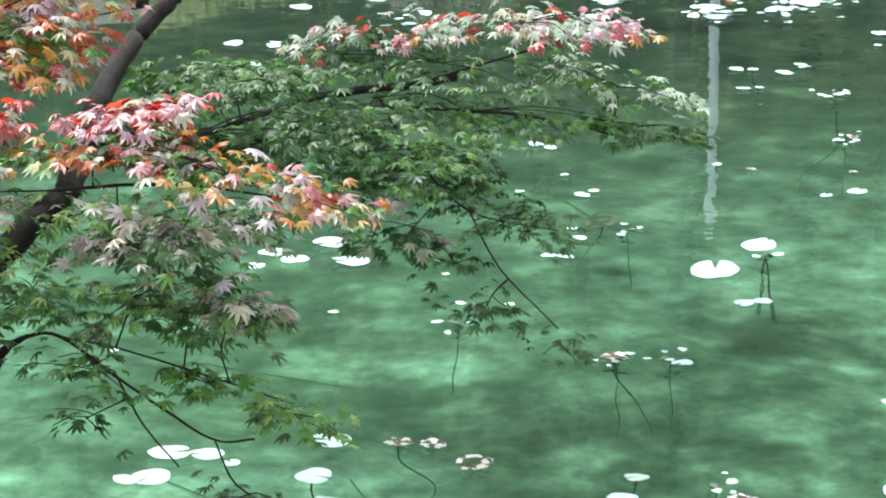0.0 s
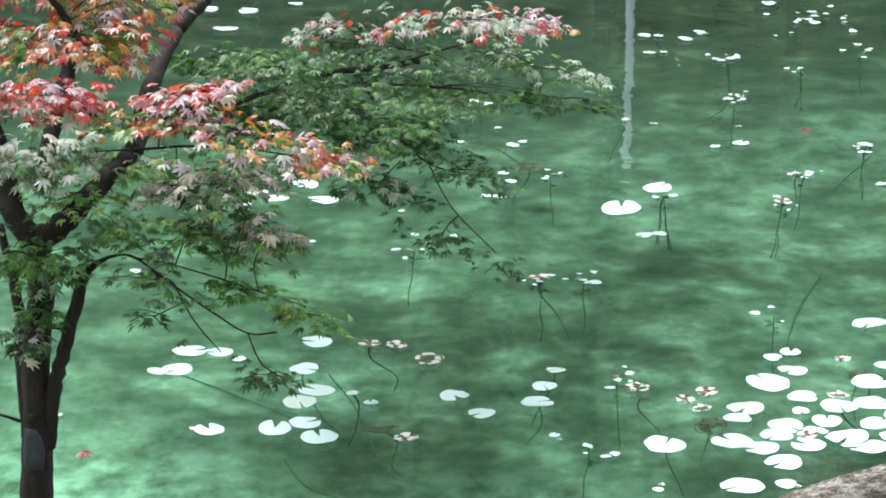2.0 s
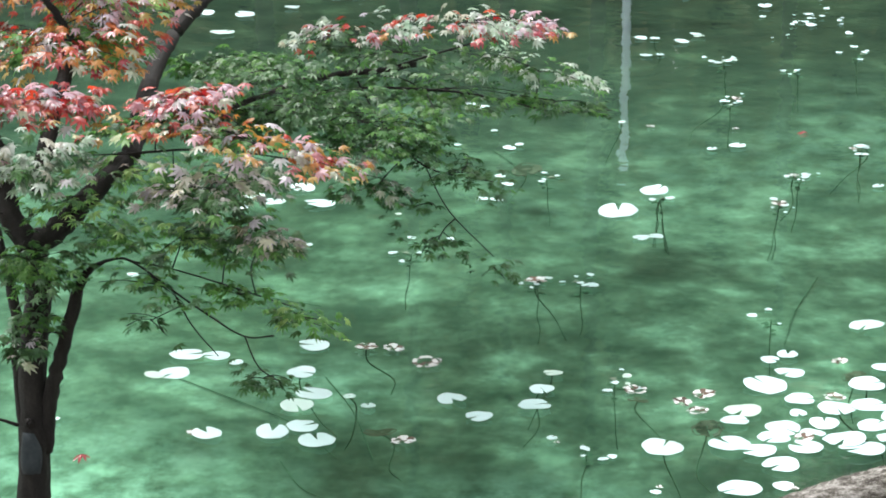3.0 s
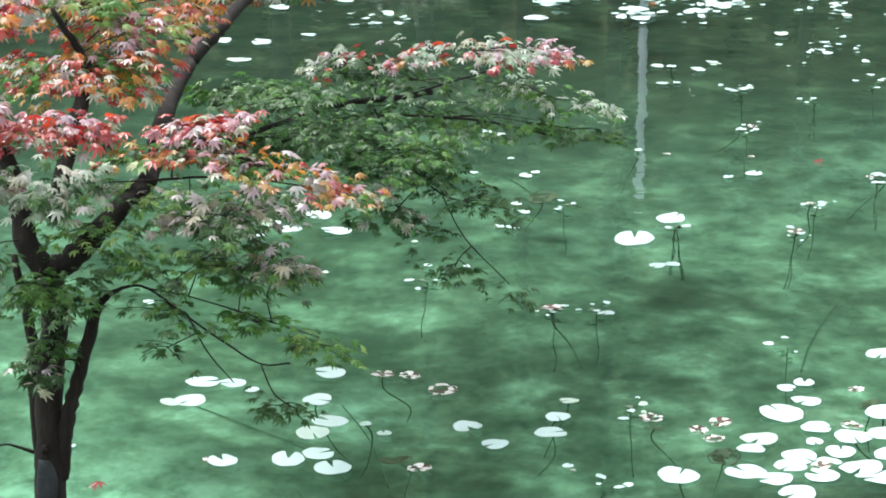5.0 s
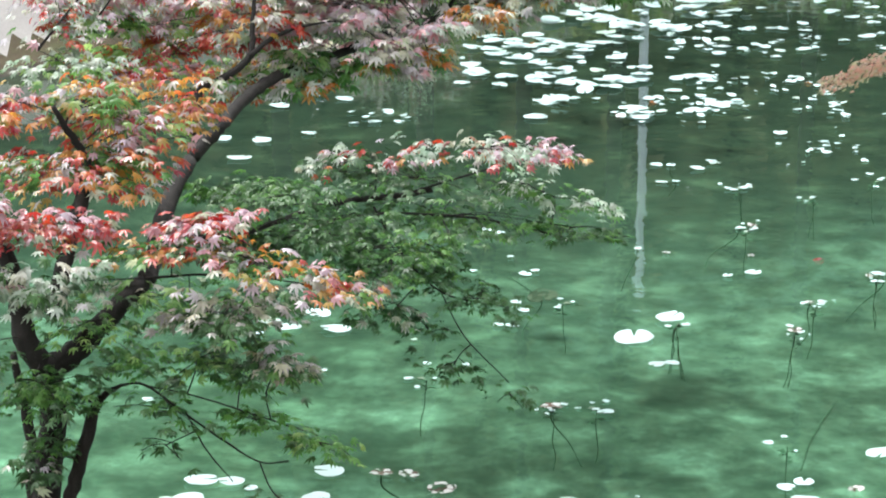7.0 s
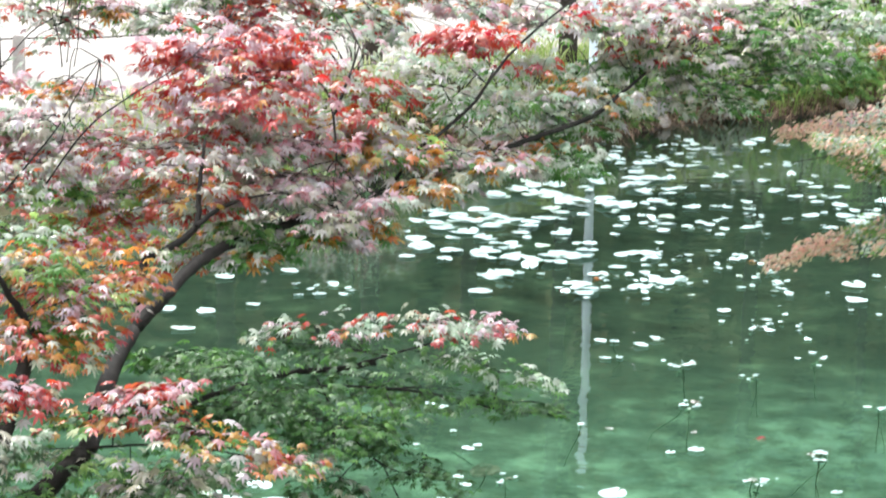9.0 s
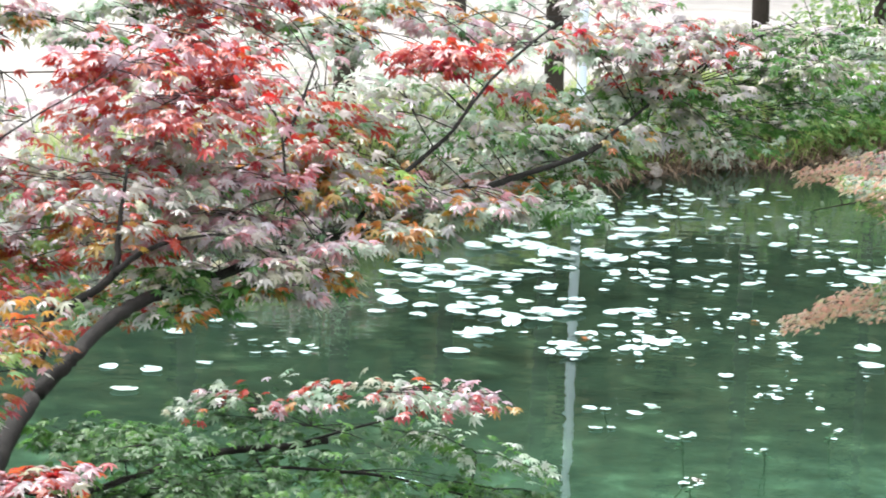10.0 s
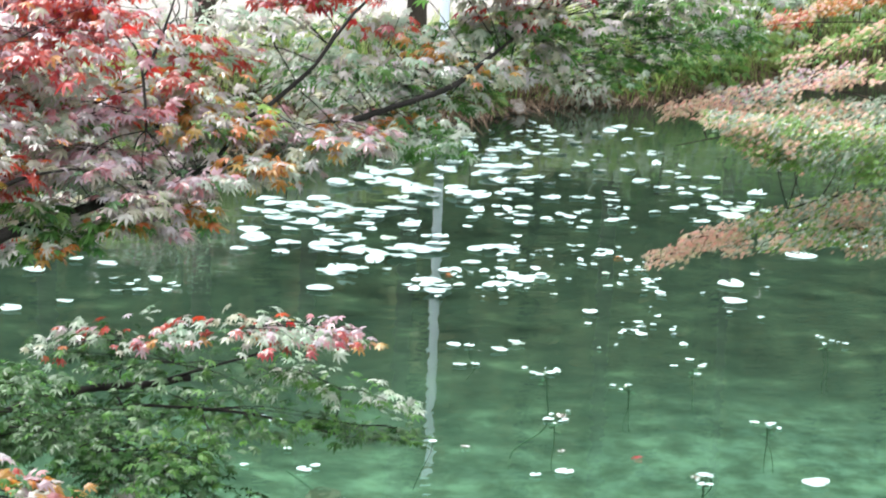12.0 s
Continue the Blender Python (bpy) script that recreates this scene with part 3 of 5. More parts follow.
# ---- water weeds below the surface ----
def weed(x, y, seed, stalks=0):
    """A clump of thin stalks rising from the bed, with a few narrow leaflets."""
    rng = random.Random(seed)
    verts, faces = [], []
    for k in range(stalks or rng.choice((1, 1, 2))):
        dx, dy = rng.uniform(-0.05, 0.05) * (1 + 0.05 * stalks), rng.uniform(-0.06, 0.1) * (1 + 0.04 * stalks)
        rows = [(0, 0, 0.0, 0.003)]
        for h in range(1, 5):
            rows.append((dx * h / 4 + rng.uniform(-0.012, 0.012), dy * h / 4 + rng.uniform(-0.015, 0.015), -0.33 * h / 4, 0.0026))
        v, f = tube(smooth_line(rows, 3), 4, rng)
        o = len(verts)
        verts += v
        faces += [tuple(o + i for i in q) for q in f]
    for k in range(7):
        a, r, z = rng.uniform(0, 6.28), rng.uniform(0.03, 0.07), rng.uniform(-0.08, 0.004)
        o = len(verts)
        c, s = math.cos(a), math.sin(a)
        verts += [(0, 0, z), (r * c * 0.5 - 0.018 * s, r * s * 0.5 + 0.018 * c, z + 0.01), (r * c, r * s, z), (r * c * 0.5 + 0.018 * s, r * s * 0.5 - 0.018 * c, z + 0.01)]
        faces.append((o, o + 1, o + 2, o + 3))
    heads, rims = [], []
    for k in range(rng.randint(3, 6)):
        cx, cy, r = rng.gauss(0, 0.06), rng.gauss(0, 0.09), rng.uniform(0.010, 0.03)
        o, twist = len(heads), rng.uniform(0, 6.28)
        heads.append((cx, cy, 0.011))
        for q in range(7):
            w = r * rng.uniform(0.7, 1.2)
            heads.append((cx + w * math.cos(twist + q * 0.898), cy + w * math.sin(twist + q * 0.898), 0.006 + rng.uniform(0, 0.006)))
        rims += [(o, o + 1 + q, o + 1 + (q + 1) % 7) for q in range(7)]
    ob = new("water_weed", mesh_of("water_weed", verts, faces, [STEM]))
    ob.location = (x, y, 0)
    tagged(part("leaflet", mesh_of("leaflet", heads, rims, [PAD]), ob), kind="stuff")
    tagged(ob, "dark thin water weed stalks rising from the bed", "water plant", "water weeds")


weed_rng = random.Random(9)
for x, y in [(0.49, 13.2), (0.72, 13.2), (1.9, 14.6), (2.53, 15.8), (1.88, 17.05), (1.24, 14.75), (2.1, 15.2), (2.42, 17.9), (0.62, 15.2), (-0.15, 13.7), (0.62, 10.85), (0.8, 11.7), (1.62, 12.6), (3.9, 19.2), (1.95, 18.2), (3.1, 17.0), (2.9, 18.4)]:
    weed(x, y, weed_rng.randint(0, 9999), 5 if (x, y) == (1.24, 14.75) else 0)


# ---- sunken and fallen leaves ----
SUNK = pad_material("sunken_pad", [(0.0, (0.12, 0.06, 0.045)), (1.0, (0.2, 0.1, 0.07))], 0.8, 0.55)
SUNKEN = [pad_mesh("sunken_pad", 90 + i, SUNK, 0.12) for i in range(2)]
for x, y, s in [(-0.27, 11.22, 0.15), (1.93, 11.93, 0.13), (0.9, 11.62, 0.1), (1.18, 11.25, 0.16), (0.52, 15.6, 0.2)]:
    ob = new("sunken_pad", pad_rng.choice(SUNKEN))
    ob.matrix_basis = pose(x, y, -0.06, 8, 5, pad_rng.uniform(0, 360)) @ Matrix.Scale(s, 4)
    st = part("stem", pad_rng.choice(STEMS), ob)
    st.matrix_basis = Matrix.Diagonal((1 / s, 1 / s, 0.75 / s, 1))
    tagged(ob, "dull reddish brown lily pad sunk below the surface", "lily pad", "sunken pads")


# ---- sunken branches lying on the bed ----
twig_rng = random.Random(21)
for line in [[(-1.36, 12.71), (-0.99, 12.30), (-0.70, 11.99), (-0.47, 11.55)],
             [(-0.52, 12.71), (-0.39, 12.22), (-0.34, 11.55)],
             [(-0.68, 11.48), (-0.56, 11.14), (-0.45, 10.97)],
             [(-1.32, 14.21), (-0.96, 14.00), (-0.59, 13.85)],
             [(2.05, 14.31), (1.84, 13.61), (1.71, 13.06)],
             [(0.35, 17.01), (0.62, 16.45), (0.80, 16.32)]]:
    rows = [(x + twig_rng.uniform(-0.05, 0.05), y, float(height(np.float64(x), np.float64(y))[0]) + 0.01, 0.0035 - 0.0005 * k) for k, (x, y) in enumerate(line)]
    v, f = tube(smooth_line(rows, 6), 6, twig_rng, 0.1)
    tagged(new("sunken_branch", mesh_of("sunken_branch", v, f, [STEM])), "thin dark branch lying on the pond bed", "branch", "sunken branches")


# ---- maples ----
leaf_rng = random.Random(21)
LEAVES = [maple_leaf(leaf_rng) for _ in range(6)]


class Tree:
    """An Empty at the foot of a tree that gathers its trunk, branches, twigs and leaf sprays."""

    def __init__(self, name, foot, label, bark, leaf_size, leaves=None, hang=(8, 55), sweep=None):
        self.root = new(name)
        self.root.location = foot
        tagged(self.root, label, "tree")
        self.foot, self.bark, self.leaf_size = Vector(foot), bark, leaf_size
        self.leaves, self.hang, self.sweep = leaves or LEAVES, hang, sweep
        self.nodes = []
        self.rng = random.Random(len(label))
        self.single = 0

    def limb(self, name, rows, sides=9):
        line = smooth_line(rows, 6)
        self.nodes += [Vector(p[:3]) for p in line]
        line[:, :3] -= np.array(self.foot)
        for p in line:
            p[0] += (0.08 if p[3] > 0.03 else 0.25) * p[3] * self.rng.uniform(-1, 1)
            p[2] += 0.15 * p[3] * self.rng.uniform(-1, 1)
        v, f = tube(line, sides if rows[0][3] > 0.012 else 6, self.rng, 0.05)
        part(name, mesh_of(name, v, f, [self.bark]), self.root)

    def spray(self, x, y, z, rx, rz, slope, mix, count, singles=0):
        rng = self.rng
        centre = Vector((x, y, z))
        ry = min(0.75 * rx, 0.45)
        flat = sum(m in "DG" for m in mix) / len(mix)
        root = min(self.nodes, key=lambda p: (p - centre).length)
        start = root if (root - centre).length > 0.12 else centre
        # twigs
        ends, tv, tf = [], [], []

        def twig(a, b, r0, r1):
            mid = (a + b) / 2 + Vector((rng.uniform(-1, 1), rng.uniform(-1, 1), rng.uniform(0.2, 1))) * 0.13 * (b - a).length
            line = smooth_line([(*(a - self.foot), r0), (*(mid - self.foot), (r0 + r1) / 2), (*(b - self.foot), r1)], 3)
            v, f = tube(line, 4, rng)
            o = len(tv)
            tv.extend(v)
            tf.extend(tuple(o + i for i in q) for q in f)

        if start is not centre:
            twig(start, centre, 0.003, 0.0022)
        for k in range(min(16, max(4, count // 32))):
            a, q = rng.uniform(0, 6.28), rng.uniform(0.55, 1.0)
            dx = rx * q * math.cos(a)
            e = centre + Vector((dx, ry * q * math.sin(a), slope * dx + rz * rng.uniform(-0.9, 0.9) - 0.1 * rz * q))
            ends.append(e)
            twig(centre.lerp(start, rng.uniform(0, 0.4)) if start is not centre else centre, e, 0.0024, 0.0012)
        part("twig", mesh_of("twig", tv, tf, [self.bark]), self.root)
        # leaves
        verts, faces, index, base = [], [], [], 0
        for i in range(count):
            if rng.random() < 0.55:
                e = rng.choice(ends)
                s = rng.random() ** 0.6
                p = centre.lerp(e, s) + Vector((rng.gauss(0, 1), rng.gauss(0, 1), rng.gauss(0, 0.5) - 0.2)) * 0.035
            else:
                a, q = rng.uniform(0, 6.28), math.sqrt(rng.random())
                dx = rx * q * math.cos(a)
                p = centre + Vector((dx, ry * q * math.sin(a), slope * dx + rz * rng.uniform(-1, 1)))
            out = math.atan2(p.y - y, p.x - x) + rng.gauss(0, 0.8)
            if self.sweep is not None:
                out = self.sweep + rng.gauss(0, 0.7)
            down = radians(rng.uniform(*(self.hang if flat < 0.6 or rng.random() < 0.2 else (-12, 16))))
            size = self.leaf_size * rng.uniform(0.62, 1.2) * (1 if self.sweep is not None else 0.84 if flat > 0.6 else 0.88 if 10.9 < y < 11.6 else 1 if y < 11.6 else 1.14 + 0.03 * (y - 11.6))
            # sky sheen put into the leaf choice: pale colours favoured on top, deeper below
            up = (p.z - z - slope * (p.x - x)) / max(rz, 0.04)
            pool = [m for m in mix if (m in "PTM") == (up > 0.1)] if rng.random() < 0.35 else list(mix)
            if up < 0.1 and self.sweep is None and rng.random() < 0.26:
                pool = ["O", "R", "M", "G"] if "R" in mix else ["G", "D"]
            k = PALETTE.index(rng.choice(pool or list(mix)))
            if self.sweep is not None and rng.random() < 0.3 and (p.x - x) / rx < rng.uniform(-1.2, 0.1):
                k = PALETTE.index("Y")
            elif rng.random() < 0.5:  # neighbouring leaves turn colour together
                k = PALETTE.index(mix[max(0, min(len(mix) - 1, int((0.5 + 0.9 * noise.noise(p * 5)) * len(mix))))])
            which = rng.randrange(len(self.leaves))
            shape, tri = self.leaves[which]
            turn = turned(out, down, rng.gauss(0, 0.35) - (0.5 if self.sweep is not None else 0))
            if i < singles:
                ob = part("leaf", leaf_mesh(which, k), self.root)
                ob.matrix_basis = Matrix.Translation(p - self.foot) @ Matrix(turn.tolist()).to_4x4() @ Matrix.Scale(size, 4)
                continue
            v = shape @ turn.T * size + np.array(p - self.foot)
            verts.append(v)
            faces += [(a + base, b + base, c + base) for a, b, c in tri]
            index += [k] * len(tri)
            base += len(v)
        if verts:
            ob = part("foliage", mesh_of("foliage", np.vstack(verts), faces, LEAF_MATS, index, False), self.root)
            tagged(ob, kind="stuff")


LEAF_CACHE = {}


def leaf_mesh(i, k):
    if (i, k) not in LEAF_CACHE:
        v, f = LEAVES[i]
        LEAF_CACHE[i, k] = mesh_of("leaf", v, f, [LEAF_MATS[k]], None, False)
    return LEAF_CACHE[i, k]


maple = Tree("maple_tree", (-1.6, 9.85, 0.02), "young Japanese maple with red, bronze and green autumn leaves", BARK, 0.073, None, (-8, 30))
limb = maple.limb
limb("trunk", [(-1.59, 9.85, 0.07, 0.070), (-1.59, 9.85, 0.17, 0.066), (-1.57, 9.85, 0.46, 0.060), (-1.56, 9.85, 0.78, 0.054), (-1.53, 9.85, 1.06, 0.052), (-1.55, 9.85, 1.21, 0.052)])
limb("branch", [(-1.55, 9.85, 1.21, 0.050), (-1.63, 9.88, 1.34, 0.046), (-1.66, 9.91, 1.51, 0.040), (-1.73, 9.94, 1.74, 0.030), (-1.79, 9.97, 2.00, 0.020), (-1.80, 10.00, 2.25, 0.012)])
limb("branch", [(-1.55, 9.85, 1.21, 0.050), (-1.43, 9.90, 1.29, 0.045), (-1.30, 9.96, 1.42, 0.041), (-1.20, 10.16, 1.50, 0.040), (-1.17, 10.50, 1.63, 0.038), (-1.14, 10.83, 1.72, 0.033), (-1.08, 11.08, 1.80, 0.030), (-0.99, 11.16, 1.88, 0.027), (-0.88, 11.55, 1.96, 0.027), (-0.75, 11.89, 1.98, 0.025), (-0.62, 12.22, 1.97, 0.022), (-0.42, 12.56, 2.00, 0.019), (-0.16, 12.90, 2.04, 0.016), (0.12, 13.23, 2.05, 0.015), (0.35, 13.57, 2.07, 0.015), (0.56, 13.90, 2.14, 0.015), (0.81, 14.24, 2.18, 0.014), (1.04, 14.58, 2.22, 0.014), (1.22, 14.91, 2.31, 0.010), (1.43, 15.25, 2.42, 0.006)])
limb("branch", [(-1.53, 9.85, 0.39, 0.030), (-1.50, 9.82, 0.61, 0.030), (-1.45, 9.80, 0.80, 0.027), (-1.38, 9.78, 1.03, 0.025), (-1.33, 9.75, 1.14, 0.015), (-1.24, 9.72, 1.20, 0.006), (-1.15, 9.70, 1.20, 0.005), (-1.02, 9.67, 1.11, 0.004), (-0.86, 9.65, 1.00, 0.004), (-0.73, 9.62, 0.93, 0.003), (-0.62, 9.60, 0.94, 0.004)])
limb("branch", [(-1.52, 9.90, 1.42, 0.034), (-1.49, 10.03, 1.61, 0.032), (-1.46, 10.18, 1.75, 0.030), (-1.44, 10.34, 1.86, 0.026), (-1.47, 10.40, 1.95, 0.018), (-1.51, 10.37, 2.03, 0.014), (-1.56, 10.32, 2.14, 0.010)])
limb("branch", [(-1.17, 10.41, 1.63, 0.012), (-0.94, 10.62, 1.54, 0.010), (-0.74, 10.99, 1.52, 0.010), (-0.61, 11.23, 1.52, 0.013), (-0.45, 11.33, 1.53, 0.015), (-0.25, 11.37, 1.54, 0.014), (-0.10, 11.40, 1.56, 0.013)])
limb("branch", [(-0.35, 11.30, 1.48, 0.0044), (-0.20, 11.34, 1.47, 0.0060), (0.09, 11.38, 1.44, 0.0060), (0.33, 11.42, 1.38, 0.0044), (0.53, 11.46, 1.33, 0.0033), (0.75, 11.50, 1.33, 0.0022)])
limb("branch", [(-0.25, 11.37, 1.54, 0.006), (0.05, 11.42, 1.62, 0.005), (0.30, 11.46, 1.68, 0.004), (0.55, 11.50, 1.67, 0.002)])
limb("branch", [(-1.16, 9.80, 1.59, 0.006), (-0.96, 9.78, 1.61, 0.005), (-0.74, 9.75, 1.61, 0.004), (-0.51, 9.72, 1.58, 0.003), (-0.28, 9.70, 1.54, 0.002)])
limb("branch", [(-1.01, 9.68, 1.11, 0.003), (-0.93, 9.64, 0.97, 0.003), (-0.83, 9.60, 0.86, 0.002)])
limb("branch", [(-0.73, 9.60, 0.94, 0.003), (-0.68, 9.57, 0.83, 0.003), (-0.59, 9.55, 0.77, 0.002)])
limb("branch", [(-1.15, 9.70, 1.20, 0.004), (-1.00, 9.67, 1.18, 0.003), (-0.77, 9.63, 1.12, 0.003), (-0.51, 9.60, 1.04, 0.002)])
limb("branch", [(-0.35, 11.30, 1.51, 0.005), (-0.25, 11.27, 1.34, 0.004), (-0.06, 11.23, 1.15, 0.004), (0.23, 11.20, 1.09, 0.002)])
limb("branch", [(-0.06, 11.25, 1.14, 0.003), (0.04, 11.20, 0.96, 0.003), (0.23, 11.15, 0.77, 0.002)])
limb("branch", [(-1.14, 11.45, 1.79, 0.021), (-1.11, 11.53, 1.96, 0.019), (-1.01, 11.61, 2.01, 0.017), (-0.90, 11.69, 2.09, 0.015), (-0.89, 11.77, 2.24, 0.011), (-0.87, 11.85, 2.46, 0.006)])
limb("branch", [(-0.89, 11.65, 2.10, 0.013), (-0.81, 11.72, 2.16, 0.011), (-0.70, 11.78, 2.20, 0.007), (-0.55, 11.85, 2.22, 0.004)])
limb("branch", [(-1.79, 11.45, 2.16, 0.0066), (-1.60, 11.55, 2.39, 0.0042), (-1.49, 11.65, 2.53, 0.0036), (-1.40, 11.75, 2.69, 0.0030), (-1.33, 11.85, 2.80, 0.0024)])
limb("branch", [(-1.52, 11.45, 2.31, 0.0042), (-1.36, 11.57, 2.53, 0.0042), (-1.20, 11.70, 2.65, 0.0036), (-1.06, 11.82, 2.73, 0.0030), (-0.93, 11.95, 2.81, 0.0024)])
limb("branch", [(-1.47, 11.65, 2.79, 0.0030), (-1.49, 11.72, 2.89, 0.0025), (-1.52, 11.78, 2.97, 0.0020), (-1.55, 11.85, 3.08, 0.0015)])
limb("branch", [(-1.45, 11.65, 2.81, 0.0025), (-1.45, 11.75, 2.92, 0.0020), (-1.45, 11.85, 3.09, 0.0015)])
limb("branch", [(-1.42, 11.65, 2.79, 0.0025), (-1.41, 11.72, 2.89, 0.0025), (-1.41, 11.78, 3.04, 0.0020), (-1.40, 11.85, 3.11, 0.0015)])
limb("branch", [(-0.04, 12.85, 2.11, 0.009), (0.07, 12.99, 2.25, 0.009), (0.18, 13.13, 2.31, 0.011), (0.28, 13.27, 2.38, 0.011), (0.37, 13.41, 2.45, 0.007), (0.45, 13.55, 2.57, 0.004)])
limb("branch", [(-0.30, 12.25, 2.31, 0.006), (-0.32, 12.38, 2.49, 0.006), (-0.35, 12.52, 2.58, 0.005), (-0.44, 12.65, 2.67, 0.004)])
limb("branch", [(-0.32, 12.55, 2.47, 0.008), (-0.25, 12.65, 2.66, 0.006), (-0.21, 12.75, 2.78, 0.004)])
limb("branch", [(0.37, 13.55, 2.43, 0.008), (0.53, 13.72, 2.63, 0.007), (0.72, 13.88, 2.79, 0.006), (0.88, 14.05, 2.89, 0.004)])
low_sprays = [
    (-1.46, 10.33, 1.89, 0.42, 0.10, 0.00, "RROOMG", 170),
    (-1.52, 9.80, 1.79, 0.29, 0.05, 0.05, "RRPRM", 110),
    (-0.92, 9.70, 1.83, 0.23, 0.03, 0.10, "RPRM", 70),
    (-0.67, 9.60, 1.68, 0.41, 0.03, -0.27, "RODPOMG", 130),
    (-1.07, 9.70, 1.73, 0.31, 0.03, -0.00, "RODGM", 80),
    (-1.46, 9.50, 1.65, 0.18, 0.13, -0.10, "TMDT", 62),
    (-0.81, 9.50, 1.52, 0.22, 0.09, -0.15, "MDMD", 75),
    (-0.64, 9.50, 1.35, 0.13, 0.05, -0.30, "MDM", 45),
    (-0.96, 9.70, 1.32, 0.31, 0.09, 0.00, "GDL", 70),
]
hanging_sprays = [
    (-1.21, 9.70, 1.31, 0.15, 0.05, 0.00, "DG", 55),
    (-1.47, 9.70, 1.16, 0.16, 0.06, 0.00, "DGD", 60),
    (-1.53, 9.70, 0.97, 0.10, 0.06, 0.00, "DG", 35),
    (-0.98, 9.70, 1.46, 0.14, 0.04, -0.10, "DMD", 50),
    (-1.75, 9.80, 2.19, 0.13, 0.04, 0.00, "GORG", 60),
    (-1.70, 9.60, 1.62, 0.11, 0.06, 0.00, "MTP", 45),
    (-1.74, 9.60, 1.34, 0.13, 0.05, 0.00, "DG", 55),
    (-1.74, 9.60, 1.94, 0.11, 0.05, 0.00, "RPM", 55),
    (-1.52, 9.60, 1.23, 0.27, 0.07, 0.00, "DG", 150),
    (-1.34, 9.80, 1.43, 0.25, 0.11, 0.00, "GLD", 70),
    (-1.04, 9.60, 1.14, 0.27, 0.04, -0.20, "DG", 50),
    (-0.74, 9.60, 1.10, 0.14, 0.03, -0.25, "GG", 40),
    (-0.51, 9.55, 1.03, 0.14, 0.03, -0.20, "GGL", 45),
    (-0.66, 9.55, 0.79, 0.14, 0.05, -0.15, "D", 35),
    (-1.57, 9.60, 0.91, 0.10, 0.06, 0.00, "DM", 30),
    (-0.79, 9.70, 1.24, 0.25, 0.06, -0.20, "DG", 50),
    (-1.08, 9.60, 1.00, 0.12, 0.03, -0.20, "D", 12),
]
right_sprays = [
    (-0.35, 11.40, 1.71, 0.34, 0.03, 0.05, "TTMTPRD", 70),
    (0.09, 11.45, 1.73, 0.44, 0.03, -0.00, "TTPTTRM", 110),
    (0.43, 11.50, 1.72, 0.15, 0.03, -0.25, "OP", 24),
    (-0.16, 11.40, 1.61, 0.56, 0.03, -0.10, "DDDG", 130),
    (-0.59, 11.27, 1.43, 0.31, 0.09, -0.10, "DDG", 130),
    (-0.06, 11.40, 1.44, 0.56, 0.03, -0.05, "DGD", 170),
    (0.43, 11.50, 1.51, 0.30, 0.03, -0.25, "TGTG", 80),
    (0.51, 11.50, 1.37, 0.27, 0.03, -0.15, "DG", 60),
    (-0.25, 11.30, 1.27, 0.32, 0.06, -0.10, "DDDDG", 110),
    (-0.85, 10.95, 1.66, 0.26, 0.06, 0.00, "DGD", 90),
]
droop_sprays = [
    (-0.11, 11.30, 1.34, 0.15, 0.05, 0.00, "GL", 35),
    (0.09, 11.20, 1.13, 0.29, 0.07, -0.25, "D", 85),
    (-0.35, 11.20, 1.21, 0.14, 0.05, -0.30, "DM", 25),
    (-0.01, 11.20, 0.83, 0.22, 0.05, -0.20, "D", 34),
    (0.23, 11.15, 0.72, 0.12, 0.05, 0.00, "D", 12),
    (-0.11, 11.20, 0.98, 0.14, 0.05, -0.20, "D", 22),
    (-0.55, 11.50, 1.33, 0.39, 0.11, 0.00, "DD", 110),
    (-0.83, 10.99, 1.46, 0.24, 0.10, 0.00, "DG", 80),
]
red_sprays = [
    (-0.74, 12.25, 2.63, 0.50, 0.15, 0.00, "RRPM", 220),
    (-1.15, 11.95, 2.39, 0.62, 0.05, -0.05, "RPMMT", 230),
    (-1.70, 11.55, 2.29, 0.25, 0.11, -0.00, "RPMT", 100),
    (-1.65, 11.35, 2.11, 0.32, 0.05, 0.10, "TTL", 120),
    (-1.34, 11.55, 2.05, 0.37, 0.06, 0.00, "ORPL", 130),
    (-1.43, 11.45, 1.87, 0.37, 0.07, 0.00, "RRP", 140),
    (-1.61, 11.35, 1.67, 0.39, 0.07, -0.00, "RRO", 120),
    (-0.95, 11.85, 2.25, 0.31, 0.08, -0.10, "ORM", 90),
    (-1.25, 12.15, 2.54, 0.31, 0.08, -0.20, "PMR", 30),
    (-1.57, 11.85, 2.52, 0.33, 0.10, 0.00, "MMPT", 90),
]
bronze_sprays = [
    (-0.51, 12.15, 2.22, 0.23, 0.04, -0.00, "MPM", 75),
    (-0.27, 12.85, 2.29, 0.47, 0.06, -0.10, "MPO", 130),
    (0.20, 13.45, 2.15, 0.46, 0.03, -0.10, "OPM", 110),
    (-0.28, 12.45, 1.98, 0.19, 0.08, -0.30, "MM", 60),
    (0.86, 14.05, 2.03, 0.23, 0.04, -0.10, "TG", 50),
    (-0.70, 11.95, 1.98, 0.28, 0.03, -0.20, "GMT", 50),
    (-0.52, 12.45, 2.37, 0.27, 0.09, 0.00, "RMT", 70),
    (0.32, 13.45, 2.75, 0.27, 0.07, 0.05, "RRR", 110),
    (-0.89, 12.45, 2.80, 0.39, 0.12, -0.00, "RRP", 140),
]
